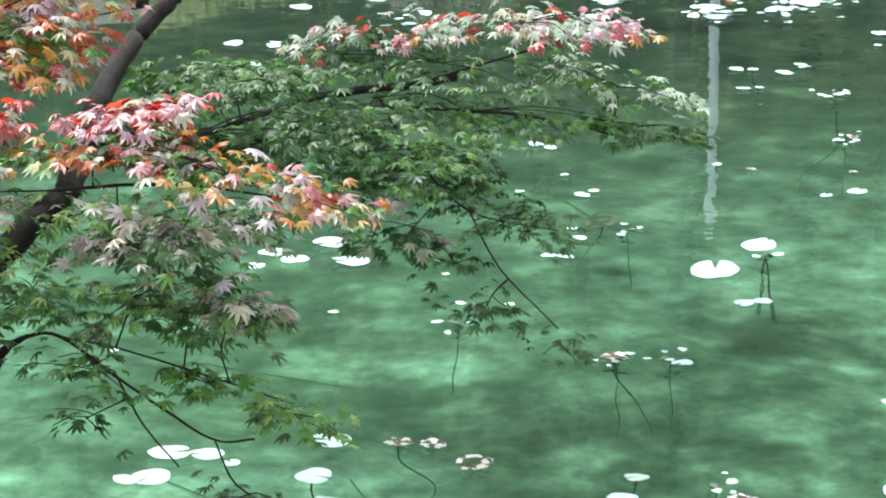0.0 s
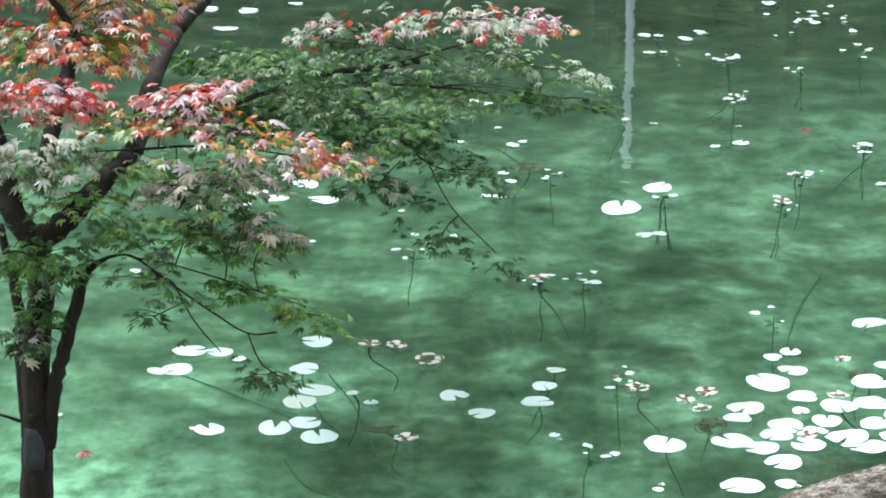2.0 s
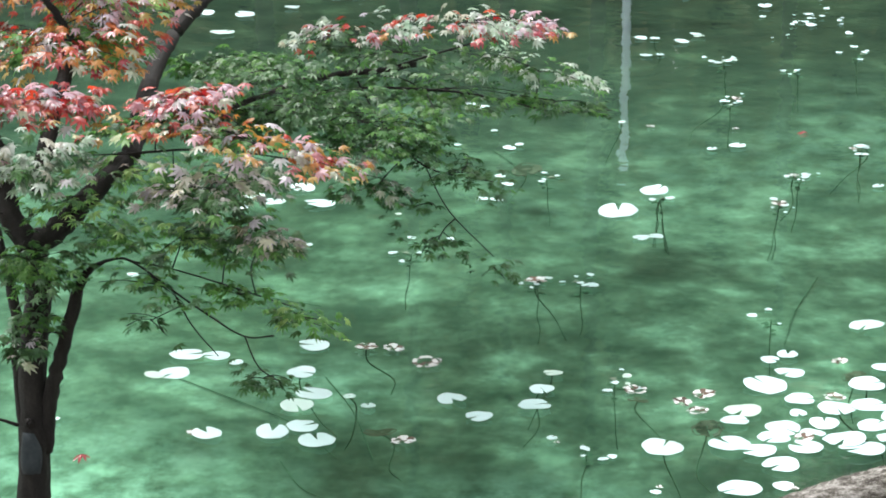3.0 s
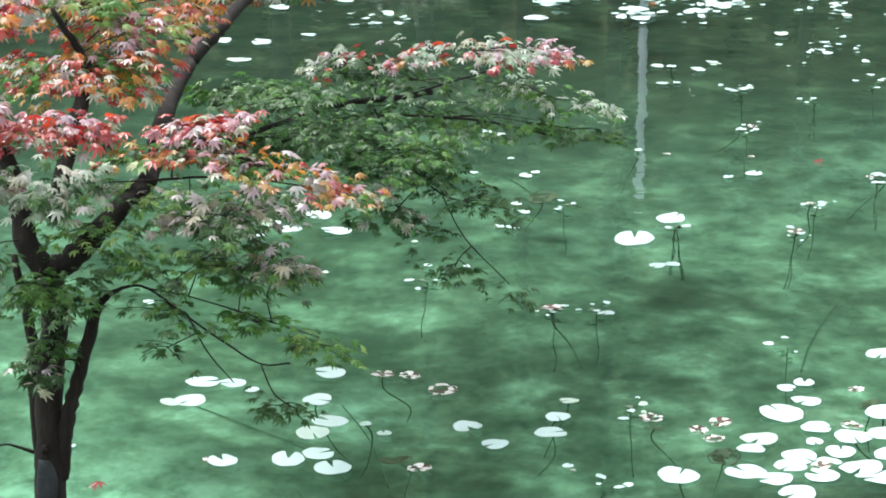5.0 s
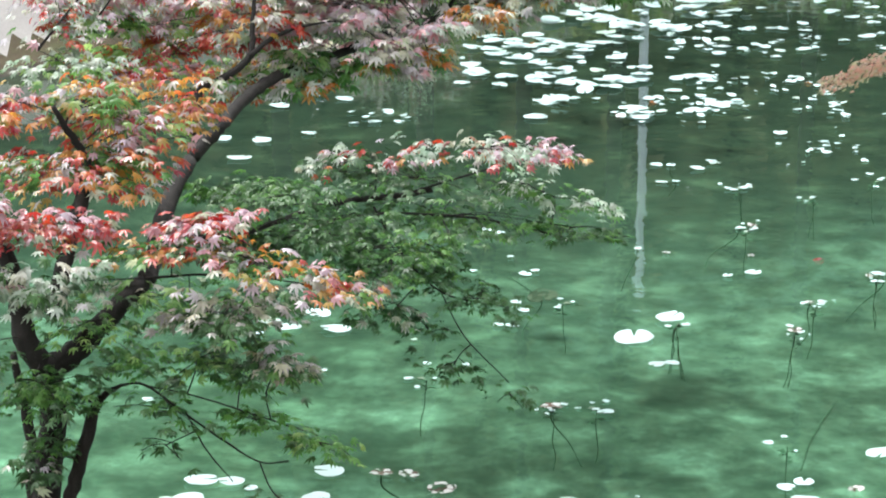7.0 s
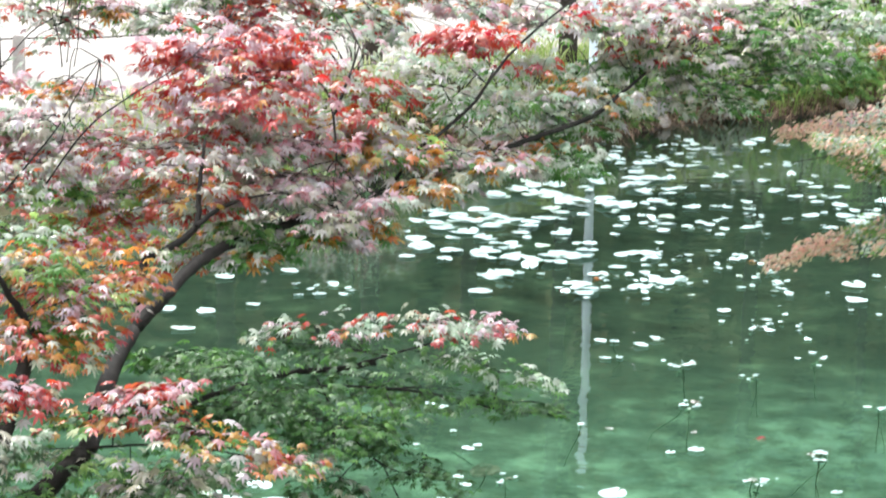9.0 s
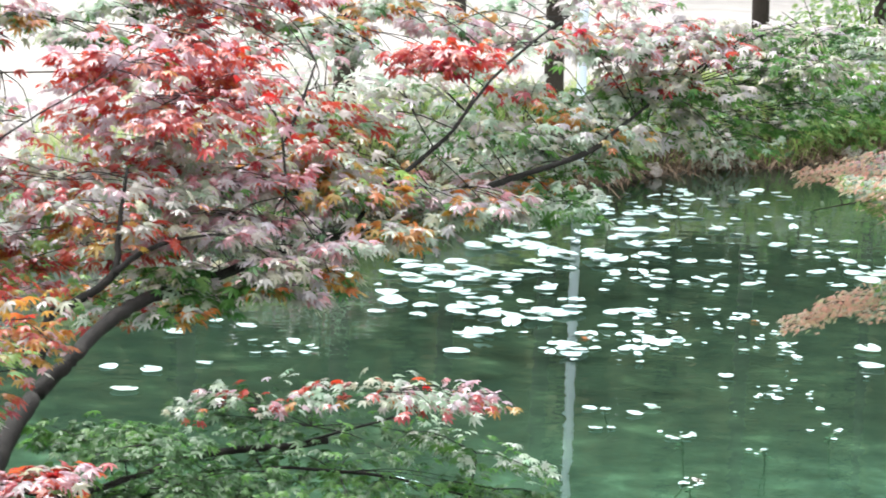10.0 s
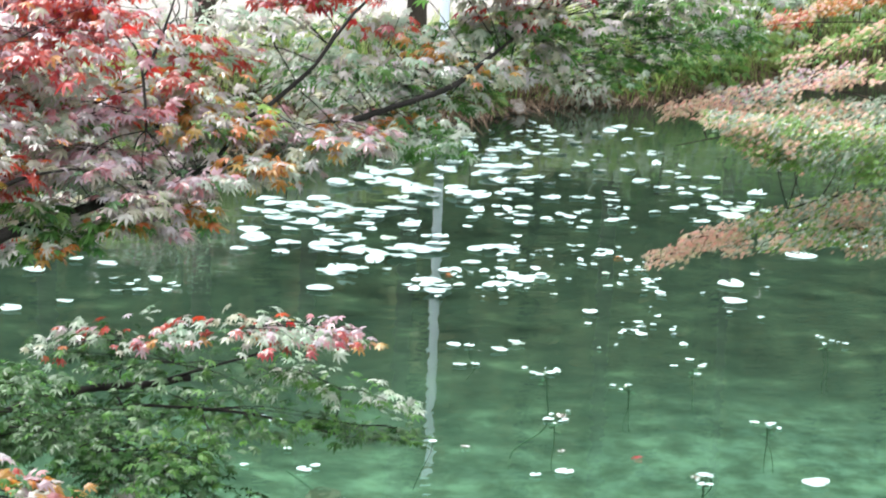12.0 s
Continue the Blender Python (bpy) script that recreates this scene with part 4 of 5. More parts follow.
far_sprays = [
    (0.29, 13.15, 2.20, 0.43, 0.03, -0.05, "OPMT", 130),
    (-0.55, 12.45, 2.17, 0.27, 0.05, -0.10, "MTP", 90),
    (-0.28, 12.55, 2.01, 0.21, 0.05, -0.15, "MPT", 65),
    (0.92, 14.25, 2.02, 0.17, 0.10, 0.00, "TG", 60),
    (0.50, 14.05, 2.34, 0.36, 0.08, -0.00, "MTG", 95),
    (-0.11, 12.85, 2.29, 0.35, 0.05, 0.00, "MLO", 95),
    (-0.14, 12.85, 2.43, 0.23, 0.06, 0.00, "OMR", 50),
    (1.05, 14.85, 2.33, 0.35, 0.09, -0.20, "MTMO", 80),
    (-0.57, 12.55, 2.71, 0.25, 0.16, -0.00, "RRP", 110),
    (-0.78, 12.45, 2.42, 0.39, 0.10, -0.00, "MPTMR", 140),
]
top_sprays = [
    (2.22, 15.65, 2.53, 0.40, 0.08, -0.10, "MGM", 120),
    (1.59, 15.25, 2.65, 0.33, 0.07, -0.00, "PMR", 90),
    (2.09, 15.65, 2.31, 0.43, 0.06, 0.05, "GDMG", 120),
    (1.57, 15.25, 2.46, 0.33, 0.06, -0.10, "MGM", 80),
    (1.80, 15.45, 2.16, 0.37, 0.05, -0.10, "GDT", 50),
    (0.73, 14.05, 2.75, 0.31, 0.08, 0.30, "MTR", 60),
    (0.13, 13.25, 2.65, 0.22, 0.06, 0.00, "MTM", 45),
    (2.71, 16.05, 2.60, 0.29, 0.07, -0.10, "MTT", 70),
    (-0.27, 13.05, 2.59, 0.34, 0.11, 0.00, "MTR", 60),
]
fill_sprays = [
    (-0.47, 13.29, 2.21, 0.36, 0.05, -0.00, "OPMTL", 90),
    (-0.86, 12.79, 2.21, 0.30, 0.07, -0.00, "PMTO", 90),
    (-0.98, 12.62, 2.02, 0.23, 0.04, -0.00, "MRT", 50),
    (-0.13, 13.71, 2.44, 0.28, 0.07, -0.00, "MTR", 60),
    (0.11, 13.96, 1.87, 0.20, 0.03, -0.10, "OMP", 45),
    (0.68, 14.58, 2.06, 0.29, 0.03, -0.10, "OMP", 75),
    (0.73, 14.63, 2.21, 0.29, 0.06, -0.00, "MTT", 70),
    (1.01, 14.91, 2.09, 0.22, 0.05, -0.00, "MGT", 45),
    (1.36, 15.25, 2.20, 0.31, 0.06, -0.00, "GMT", 60),
    (1.35, 15.25, 2.50, 0.28, 0.05, -0.00, "MRT", 60),
]
edge_sprays = [
    (-1.00, 12.59, 1.80, 0.14, 0.06, -0.00, "MGT", 30),
    (-1.03, 12.56, 2.58, 0.28, 0.09, -0.00, "RPR", 90),
    (-0.42, 13.37, 2.78, 0.32, 0.07, -0.00, "MTP", 70),
    (-0.07, 13.79, 2.75, 0.20, 0.07, -0.00, "MTT", 45),
    (1.19, 15.11, 2.65, 0.25, 0.06, -0.00, "MPT", 55),
    (0.61, 14.52, 2.51, 0.24, 0.05, -0.00, "RMT", 50),
    (2.56, 16.31, 2.30, 0.30, 0.06, -0.00, "GT", 60),
    (-0.70, 13.01, 2.48, 0.29, 0.07, -0.00, "RRM", 70),
]
crown_sprays = [
    (-0.77, 13.82, 2.84, 0.42, 0.09, -0.00, "RRM", 110),
    (-1.29, 13.30, 2.87, 0.37, 0.07, -0.00, "TMTM", 28),
    (-0.29, 14.26, 2.79, 0.31, 0.09, -0.00, "MTR", 55),
    (0.57, 14.99, 2.78, 0.32, 0.07, -0.00, "MTO", 60),
    (1.42, 15.64, 2.72, 0.44, 0.06, -0.00, "PRM", 80),
    (2.03, 16.08, 2.63, 0.45, 0.06, -0.00, "MGM", 85),
    (-1.66, 12.91, 2.77, 0.25, 0.13, -0.00, "RTM", 26),
    (-1.79, 12.75, 2.94, 0.22, 0.07, -0.00, "TMR", 35),
    (0.13, 14.63, 2.89, 0.38, 0.09, -0.00, "MRT", 60),
    (1.07, 15.38, 2.87, 0.50, 0.05, -0.00, "MPT", 70),
]
pale_sprays = [
    (-1.49, 13.09, 2.00, 0.34, 0.07, -0.00, "TPL", 70),
    (-1.76, 12.81, 2.16, 0.22, 0.09, -0.00, "RPT", 55),
    (-1.09, 13.51, 1.86, 0.35, 0.05, -0.00, "OPM", 65),
    (-0.68, 13.90, 1.90, 0.33, 0.05, -0.00, "MPT", 65),
    (-0.28, 14.26, 1.98, 0.34, 0.05, -0.00, "TML", 65),
    (-0.04, 14.47, 2.14, 0.31, 0.06, -0.00, "MTO", 60),
    (-0.45, 14.11, 2.27, 0.30, 0.06, -0.00, "MPT", 55),
    (-1.16, 13.43, 2.25, 0.35, 0.06, -0.00, "PTR", 70),
]
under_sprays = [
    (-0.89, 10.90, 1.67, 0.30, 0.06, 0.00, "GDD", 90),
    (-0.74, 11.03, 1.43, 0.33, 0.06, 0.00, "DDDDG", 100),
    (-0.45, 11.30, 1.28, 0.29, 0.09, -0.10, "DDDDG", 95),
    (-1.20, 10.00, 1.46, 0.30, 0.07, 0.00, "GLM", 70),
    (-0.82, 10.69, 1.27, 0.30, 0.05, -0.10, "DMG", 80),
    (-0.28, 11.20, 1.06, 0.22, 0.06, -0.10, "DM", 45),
    (-1.77, 12.05, 2.47, 0.28, 0.07, 0.00, "PMT", 80),
    (-1.55, 12.15, 2.64, 0.29, 0.06, 0.00, "PMO", 38),
    (-1.65, 11.75, 2.36, 0.30, 0.04, 0.00, "RPM", 80),
    (-1.86, 12.15, 2.66, 0.18, 0.06, 0.00, "PR", 35),
]
# leaves whose silvery sky gloss is part of their colour
silver_sheen_sprays = [
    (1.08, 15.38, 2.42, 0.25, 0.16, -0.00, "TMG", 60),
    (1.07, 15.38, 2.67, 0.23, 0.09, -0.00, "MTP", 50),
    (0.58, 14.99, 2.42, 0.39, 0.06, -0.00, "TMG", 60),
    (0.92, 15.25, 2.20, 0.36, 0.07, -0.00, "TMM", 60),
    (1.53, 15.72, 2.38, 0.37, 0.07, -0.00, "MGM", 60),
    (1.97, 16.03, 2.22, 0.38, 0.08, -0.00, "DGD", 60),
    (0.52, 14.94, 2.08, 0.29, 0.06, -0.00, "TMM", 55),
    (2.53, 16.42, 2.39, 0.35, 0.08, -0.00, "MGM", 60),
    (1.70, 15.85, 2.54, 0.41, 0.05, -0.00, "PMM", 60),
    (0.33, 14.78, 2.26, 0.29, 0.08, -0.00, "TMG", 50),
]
bank_side_sprays = [
    (-0.56, 14.00, 1.70, 0.33, 0.05, -0.00, "MTP", 65),
    (-0.84, 13.74, 1.64, 0.29, 0.05, -0.00, "MPO", 55),
    (-0.22, 14.31, 1.79, 0.28, 0.05, -0.00, "TMP", 50),
    (-1.09, 13.51, 1.62, 0.26, 0.06, -0.00, "ORM", 50),
    (-1.54, 13.04, 3.06, 0.42, 0.04, -0.00, "PMT", 60),
    (-0.90, 13.69, 3.07, 0.44, 0.04, -0.00, "RMP", 60),
    (-0.05, 14.47, 3.05, 0.47, 0.05, -0.00, "MTO", 60),
    (0.73, 15.12, 2.98, 0.49, 0.05, -0.00, "MTP", 60),
    (-1.66, 12.91, 2.85, 0.28, 0.07, -0.00, "PTM", 16),
    (-1.76, 12.81, 2.08, 0.30, 0.09, -0.00, "TLG", 90),
    (-1.54, 13.04, 1.85, 0.36, 0.05, -0.00, "OLR", 90),
    (-1.34, 13.25, 1.92, 0.31, 0.06, -0.00, "ROM", 70),
    (-1.68, 12.88, 2.28, 0.30, 0.07, -0.00, "RPM", 70),
    (-1.37, 13.22, 2.13, 0.31, 0.06, -0.00, "MPO", 70),
    (-1.09, 13.51, 1.71, 0.26, 0.04, -0.00, "OML", 55),
    (-1.61, 12.96, 2.52, 0.31, 0.07, -0.00, "MTR", 30),
    (-1.44, 10.45, 2.15, 0.20, 0.08, -0.00, "LOG", 70),
    (-1.24, 10.45, 2.04, 0.29, 0.09, -0.00, "ROLP", 100),
    (-1.42, 10.45, 1.90, 0.20, 0.05, -0.00, "OOG", 60),
    (-1.04, 10.45, 2.16, 0.16, 0.09, -0.00, "ROM", 45),
    (-0.68, 10.45, 1.76, 0.28, 0.04, -0.00, "DDDDG", 90),
    (-0.46, 10.45, 1.64, 0.34, 0.05, -0.00, "DDDDG", 90),
    (-1.73, 10.55, 2.11, 0.20, 0.07, 0.00, "RPMO", 70),
    (-1.46, 10.55, 2.15, 0.20, 0.05, 0.00, "ROM", 50),
    (-0.19, 10.45, 1.51, 0.27, 0.05, -0.00, "DDG", 60),
]
# leaves whose lilac sky gloss is part of their colour
lilac_sheen_sprays = [
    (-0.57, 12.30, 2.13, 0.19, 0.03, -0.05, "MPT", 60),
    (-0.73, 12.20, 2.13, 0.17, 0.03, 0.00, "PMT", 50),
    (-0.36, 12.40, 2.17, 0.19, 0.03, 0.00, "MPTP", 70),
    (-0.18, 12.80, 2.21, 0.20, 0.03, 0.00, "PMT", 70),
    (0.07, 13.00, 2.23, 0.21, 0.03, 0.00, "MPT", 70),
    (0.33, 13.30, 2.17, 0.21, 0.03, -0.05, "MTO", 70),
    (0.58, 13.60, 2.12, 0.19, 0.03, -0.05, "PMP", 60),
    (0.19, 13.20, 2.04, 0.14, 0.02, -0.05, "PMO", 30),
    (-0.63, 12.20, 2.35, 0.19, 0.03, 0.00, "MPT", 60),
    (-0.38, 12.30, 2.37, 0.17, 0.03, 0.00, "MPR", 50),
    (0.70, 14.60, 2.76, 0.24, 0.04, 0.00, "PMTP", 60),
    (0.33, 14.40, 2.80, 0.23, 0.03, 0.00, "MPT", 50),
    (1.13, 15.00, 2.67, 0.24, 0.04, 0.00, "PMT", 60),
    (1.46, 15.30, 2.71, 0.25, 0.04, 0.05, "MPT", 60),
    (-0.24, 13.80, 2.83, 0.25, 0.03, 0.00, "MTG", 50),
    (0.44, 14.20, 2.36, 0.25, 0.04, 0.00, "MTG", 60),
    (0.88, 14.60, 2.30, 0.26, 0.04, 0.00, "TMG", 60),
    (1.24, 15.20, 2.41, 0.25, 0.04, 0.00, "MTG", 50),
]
high_sprays = [
    (-1.62, 12.80, 3.02, 0.15, 0.03, 0.00, "LGT", 50),
    (-1.42, 13.00, 2.93, 0.20, 0.04, 0.00, "PMO", 50),
    (-1.19, 13.20, 2.82, 0.18, 0.03, 0.00, "TMG", 50),
    (-1.05, 13.40, 2.93, 0.18, 0.03, 0.00, "MTG", 50),
    (-0.88, 13.50, 2.99, 0.21, 0.03, 0.00, "RMP", 60),
    (-0.64, 13.60, 2.95, 0.21, 0.03, 0.00, "RPM", 60),
    (-0.36, 13.80, 2.96, 0.24, 0.03, 0.00, "RPR", 80),
    (-0.15, 14.00, 2.83, 0.19, 0.03, 0.00, "OMR", 50),
    (0.07, 14.20, 2.91, 0.22, 0.03, 0.00, "MTO", 50),
    (-0.68, 13.40, 2.75, 0.16, 0.04, -0.20, "RRP", 80),
    (-0.68, 13.30, 2.62, 0.16, 0.04, 0.00, "RRP", 70),
    (-1.12, 13.00, 2.66, 0.20, 0.03, 0.20, "PRM", 60),
    (-1.53, 12.00, 2.38, 0.14, 0.02, 0.00, "RRP", 60),
    (-1.36, 12.10, 2.34, 0.19, 0.02, 0.00, "PRM", 60),
    (-0.52, 12.80, 2.28, 0.22, 0.03, 0.00, "MTP", 70),
    (-0.22, 13.00, 2.20, 0.23, 0.03, 0.00, "MTG", 70),
    (0.03, 13.40, 2.22, 0.24, 0.03, 0.00, "TMP", 70),
    (-0.33, 13.00, 2.35, 0.20, 0.03, 0.00, "MPO", 60),
]
front_sprays = [
    (-0.69, 11.90, 2.06, 0.14, 0.03, 0.00, "MGL", 50),
    (-0.51, 11.90, 2.21, 0.16, 0.02, 0.00, "PMM", 60),
    (-0.32, 11.90, 2.11, 0.14, 0.03, -0.10, "PMM", 60),
    (-0.23, 12.00, 1.98, 0.09, 0.03, -0.30, "MMP", 40),
    (-0.10, 12.20, 2.13, 0.17, 0.03, 0.00, "MTP", 60),
    (0.11, 12.60, 2.14, 0.18, 0.03, 0.00, "MTO", 60),
    (-0.12, 12.20, 2.01, 0.13, 0.03, -0.10, "GMO", 40),
    (-0.40, 11.90, 2.01, 0.12, 0.02, 0.00, "OGM", 40),
    (-0.68, 11.80, 1.93, 0.12, 0.02, 0.00, "OGM", 40),
    (0.36, 13.00, 2.14, 0.18, 0.03, 0.00, "MTO", 60),
    (0.51, 13.20, 2.15, 0.16, 0.03, -0.10, "PMM", 50),
]
shade_sprays = [
    (1.62, 15.70, 2.74, 0.31, 0.04, -0.05, "MPMM", 80),
    (2.01, 16.00, 2.70, 0.29, 0.03, 0.00, "MMG", 75),
    (2.34, 16.20, 2.66, 0.27, 0.04, 0.00, "MGDM", 75),
    (2.19, 16.00, 2.54, 0.29, 0.03, -0.08, "MMPM", 85),
    (2.47, 16.20, 2.47, 0.18, 0.03, -0.10, "MMP", 50),
    (2.02, 16.00, 2.42, 0.26, 0.03, 0.00, "MGGM", 75),
    (2.25, 16.10, 2.34, 0.26, 0.04, -0.05, "GMGD", 90),
    (1.75, 15.70, 2.37, 0.26, 0.03, 0.05, "MGM", 75),
    (1.50, 15.50, 2.30, 0.22, 0.04, 0.00, "GMM", 70),
    (1.89, 15.80, 2.20, 0.26, 0.03, 0.00, "GMG", 70),
    (2.15, 16.00, 2.19, 0.17, 0.04, -0.10, "GGM", 55),
    (2.59, 16.30, 2.69, 0.16, 0.03, 0.00, "MG", 40),
]
for rows, singles, many in ((low_sprays, 14, 2.5), (hanging_sprays, 8, 1.5), (right_sprays, 8, 2.0), (droop_sprays, 4, 1.7), (red_sprays, 0, 1.5), (bronze_sprays, 0, 2.0), (far_sprays, 0, 2.0), (top_sprays, 0, 1.7), (fill_sprays, 0, 1.8), (edge_sprays, 0, 1.4), (crown_sprays, 0, 1.8), (pale_sprays, 0, 1.7), (under_sprays, 0, 2.2), (silver_sheen_sprays, 0, 1.6), (bank_side_sprays, 0, 1.7), (lilac_sheen_sprays, 0, 1.8), (high_sprays, 0, 1.7), (front_sprays, 0, 1.7), (shade_sprays, 0, 0.95)):
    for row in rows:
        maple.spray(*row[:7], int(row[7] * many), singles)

# a dead side twig low on the trunk
maple.limb("twig", [(-1.63, 9.83, 0.50, 0.008), (-1.68, 9.80, 0.53, 0.006), (-1.73, 9.78, 0.55, 0.004), (-1.80, 9.78, 0.53, 0.003)])
maple.limb("branch", [(-1.60, 9.92, 0.30, 0.030), (-1.635, 9.93, 0.62, 0.026), (-1.64, 9.95, 0.95, 0.022), (-1.70, 9.98, 1.25, 0.014)])

# a smooth grey-blue scar and a knot on the bark near the foot
scar_v, scar_f = [], []
for j in range(9):
    s = j / 8
    for i in range(7):
        q = radians(-108 + 20 * s + (i - 3) * (8 + 7 * math.sin(2.6 * s)) + 3 * math.sin(5 * s + i))
        r = 0.066 + (0.003 if 0 < i < 6 and 0 < j < 8 else -0.006)
        scar_v.append((-1.582 + 0.012 * (1 - s) + r * math.cos(q) + 1.6, r * math.sin(q), 0.48 - 0.17 * s - 0.02))
for j in range(8):
    for i in range(6):
        o = j * 7 + i
        scar_f.append((o, o + 7, o + 8, o + 1))
part("bark_scar", mesh_of("bark_scar", scar_v, scar_f, [SCAR]), maple.root, "smooth grey-blue scar on the trunk")
maple.limb("knot", [(-1.575, 9.80, 0.52, 0.022), (-1.577, 9.787, 0.525, 0.017), (-1.578, 9.779, 0.53, 0.007)])

# fallen maple leaves floating on the water
for x, y, k, yaw in [(-1.52, 10.76, "R", 260), (0.70, 23.9, "O", 200), (1.27, 20.7, "R", 90), (1.55, 21.2, "O", 10), (2.25, 16.2, "R", 140), (2.9, 22.0, "O", 70)]:
    ob = new("fallen_leaf", leaf_mesh(yaw % 6, PALETTE.index(k)))
    ob.matrix_basis = pose(x, y, 0.016, 4, -6, yaw) @ Matrix.Scale(0.09, 4)
    tagged(ob, "fallen red-orange maple leaf floating on the pond", "leaf", "fallen leaves")

# second maple, rooted on the shore out of sight, whose peach-coloured sprays reach over the water
NARROW = [maple_leaf(leaf_rng, 0.48) for _ in range(5)]
peach = Tree("maple_tree", (5.2, 30.9 - 14.6, -0.6), "spreading maple with drooping peach and green feathery leaves", GREY_BARK, 0.05, NARROW, (0, 38), 3.15)
peach.limb("trunk", [(5.2, 16.3, -0.75, 0.12), (5.15, 16.25, 0.3, 0.10), (5.0, 16.2, 1.0, 0.09), (4.8, 16.1, 1.6, 0.08)])
peach.limb("branch", [(4.8, 16.1, 1.6, 0.0300), (4.2, 15.8, 1.9, 0.0200), (3.6, 15.6, 1.95, 0.0125), (3.0, 15.5, 1.95, 0.0075), (2.5, 15.5, 1.88, 0.0040), (2.25, 15.5, 1.83, 0.0020)])
peach.limb("branch", [(5.0, 16.2, 1.0, 0.0300), (4.2, 15.7, 1.55, 0.0200), (3.5, 15.4, 1.66, 0.0100), (2.95, 15.3, 1.6, 0.0050), (2.5, 15.3, 1.42, 0.0030), (2.1, 15.3, 1.26, 0.0015)])
peach.limb("branch", [(4.8, 16.1, 1.6, 0.0300), (4.2, 16.2, 2.2, 0.0120), (3.6, 16.3, 2.38, 0.0050), (3.1, 16.4, 2.38, 0.0030), (2.75, 16.4, 2.34, 0.0025)])
peach.limb("branch", [(3.6, 15.6, 1.95, 0.0100), (3.2, 15.5, 2.1, 0.0075), (2.85, 15.5, 2.15, 0.0040)])
peach_sprays = [
    (2.35, 15.50, 2.04, 0.21, 0.04, 0.25, "YYY", 72),
    (2.60, 15.50, 2.10, 0.25, 0.04, 0.25, "YTPT", 96),
    (2.92, 15.50, 2.19, 0.28, 0.04, 0.30, "YTYP", 104),
    (3.18, 15.50, 2.22, 0.22, 0.04, 0.20, "YYL", 80),
    (2.49, 14.95, 2.03, 0.22, 0.04, -0.05, "YTL", 137),
    (2.88, 15.40, 2.04, 0.28, 0.04, 0.05, "YTYL", 163),
    (3.16, 15.40, 2.06, 0.22, 0.04, 0.10, "YTT", 136),
    (2.68, 14.95, 1.94, 0.25, 0.04, -0.05, "LLTY", 137),
    (2.95, 14.95, 1.98, 0.25, 0.04, 0.00, "LLT", 137),
    (2.52, 14.95, 1.93, 0.14, 0.04, -0.30, "LYT", 61),
    (2.77, 14.95, 1.84, 0.17, 0.04, -0.20, "LT", 61),
    (3.10, 14.95, 1.89, 0.17, 0.04, 0.00, "LT", 91),
    (3.00, 15.80, 2.30, 0.20, 0.04, 0.40, "LYL", 64),
    (3.25, 15.80, 2.38, 0.20, 0.04, 0.35, "LLYO", 72),
    (2.98, 16.50, 2.39, 0.14, 0.04, 0.10, "OYR", 48),
    (3.20, 16.50, 2.46, 0.18, 0.04, 0.25, "OOY", 64),
    (3.41, 16.50, 2.52, 0.18, 0.04, 0.15, "OY", 64),
    (2.20, 15.30, 1.30, 0.12, 0.04, 0.30, "Y", 50),
    (2.41, 15.30, 1.40, 0.17, 0.04, 0.32, "YY", 120),
    (2.64, 15.30, 1.47, 0.17, 0.04, 0.30, "YTL", 120),
    (2.86, 15.30, 1.54, 0.19, 0.04, 0.25, "TLY", 135),
    (3.04, 14.95, 1.65, 0.22, 0.04, 0.20, "YTL", 121),
    (2.77, 14.95, 1.46, 0.19, 0.04, 0.20, "YTL", 81),
    (3.03, 14.95, 1.50, 0.22, 0.04, 0.10, "YLT", 108),
    (2.54, 15.20, 1.37, 0.11, 0.04, 0.20, "YT", 30),
    (2.68, 14.95, 2.03, 0.25, 0.04, 0.00, "YTL", 99),
    (3.03, 15.30, 2.01, 0.25, 0.04, 0.05, "YYTL", 96),
    (3.13, 14.95, 2.00, 0.19, 0.04, 0.00, "TLY", 81),
    (2.91, 14.95, 1.90, 0.25, 0.04, 0.00, "LTT", 90),
    (3.14, 14.95, 1.80, 0.20, 0.04, 0.00, "LTL", 72),
    (2.66, 14.95, 1.86, 0.17, 0.03, -0.10, "LTY", 54),
    (2.96, 15.10, 1.52, 0.22, 0.03, 0.20, "TYL", 90),
    (3.15, 14.95, 1.59, 0.19, 0.04, 0.15, "YTL", 81),
    (3.16, 14.95, 1.44, 0.16, 0.03, 0.10, "TYL", 54),
    (2.48, 15.40, 2.03, 0.20, 0.03, 0.10, "YYY", 64),
]
for row in peach_sprays:
    peach.spray(*row[:7], int(row[7] * 4.2))


# ---- log on the near bank ----
log_rng = random.Random(3)
line = smooth_line([(0.85, 9.93, -0.12, 0.10), (1.25, 9.95, -0.02, 0.105), (1.6, 9.97, 0.10, 0.11), (2.05, 9.95, 0.18, 0.12), (3.2, 9.8, 0.22, 0.13)], 16)
v, f = tube(line, 40, log_rng, 0.05)
tagged(new("log", mesh_of("log", v, f, [LOG_BARK])), "weathered grey-brown log lying along the bank", "log")


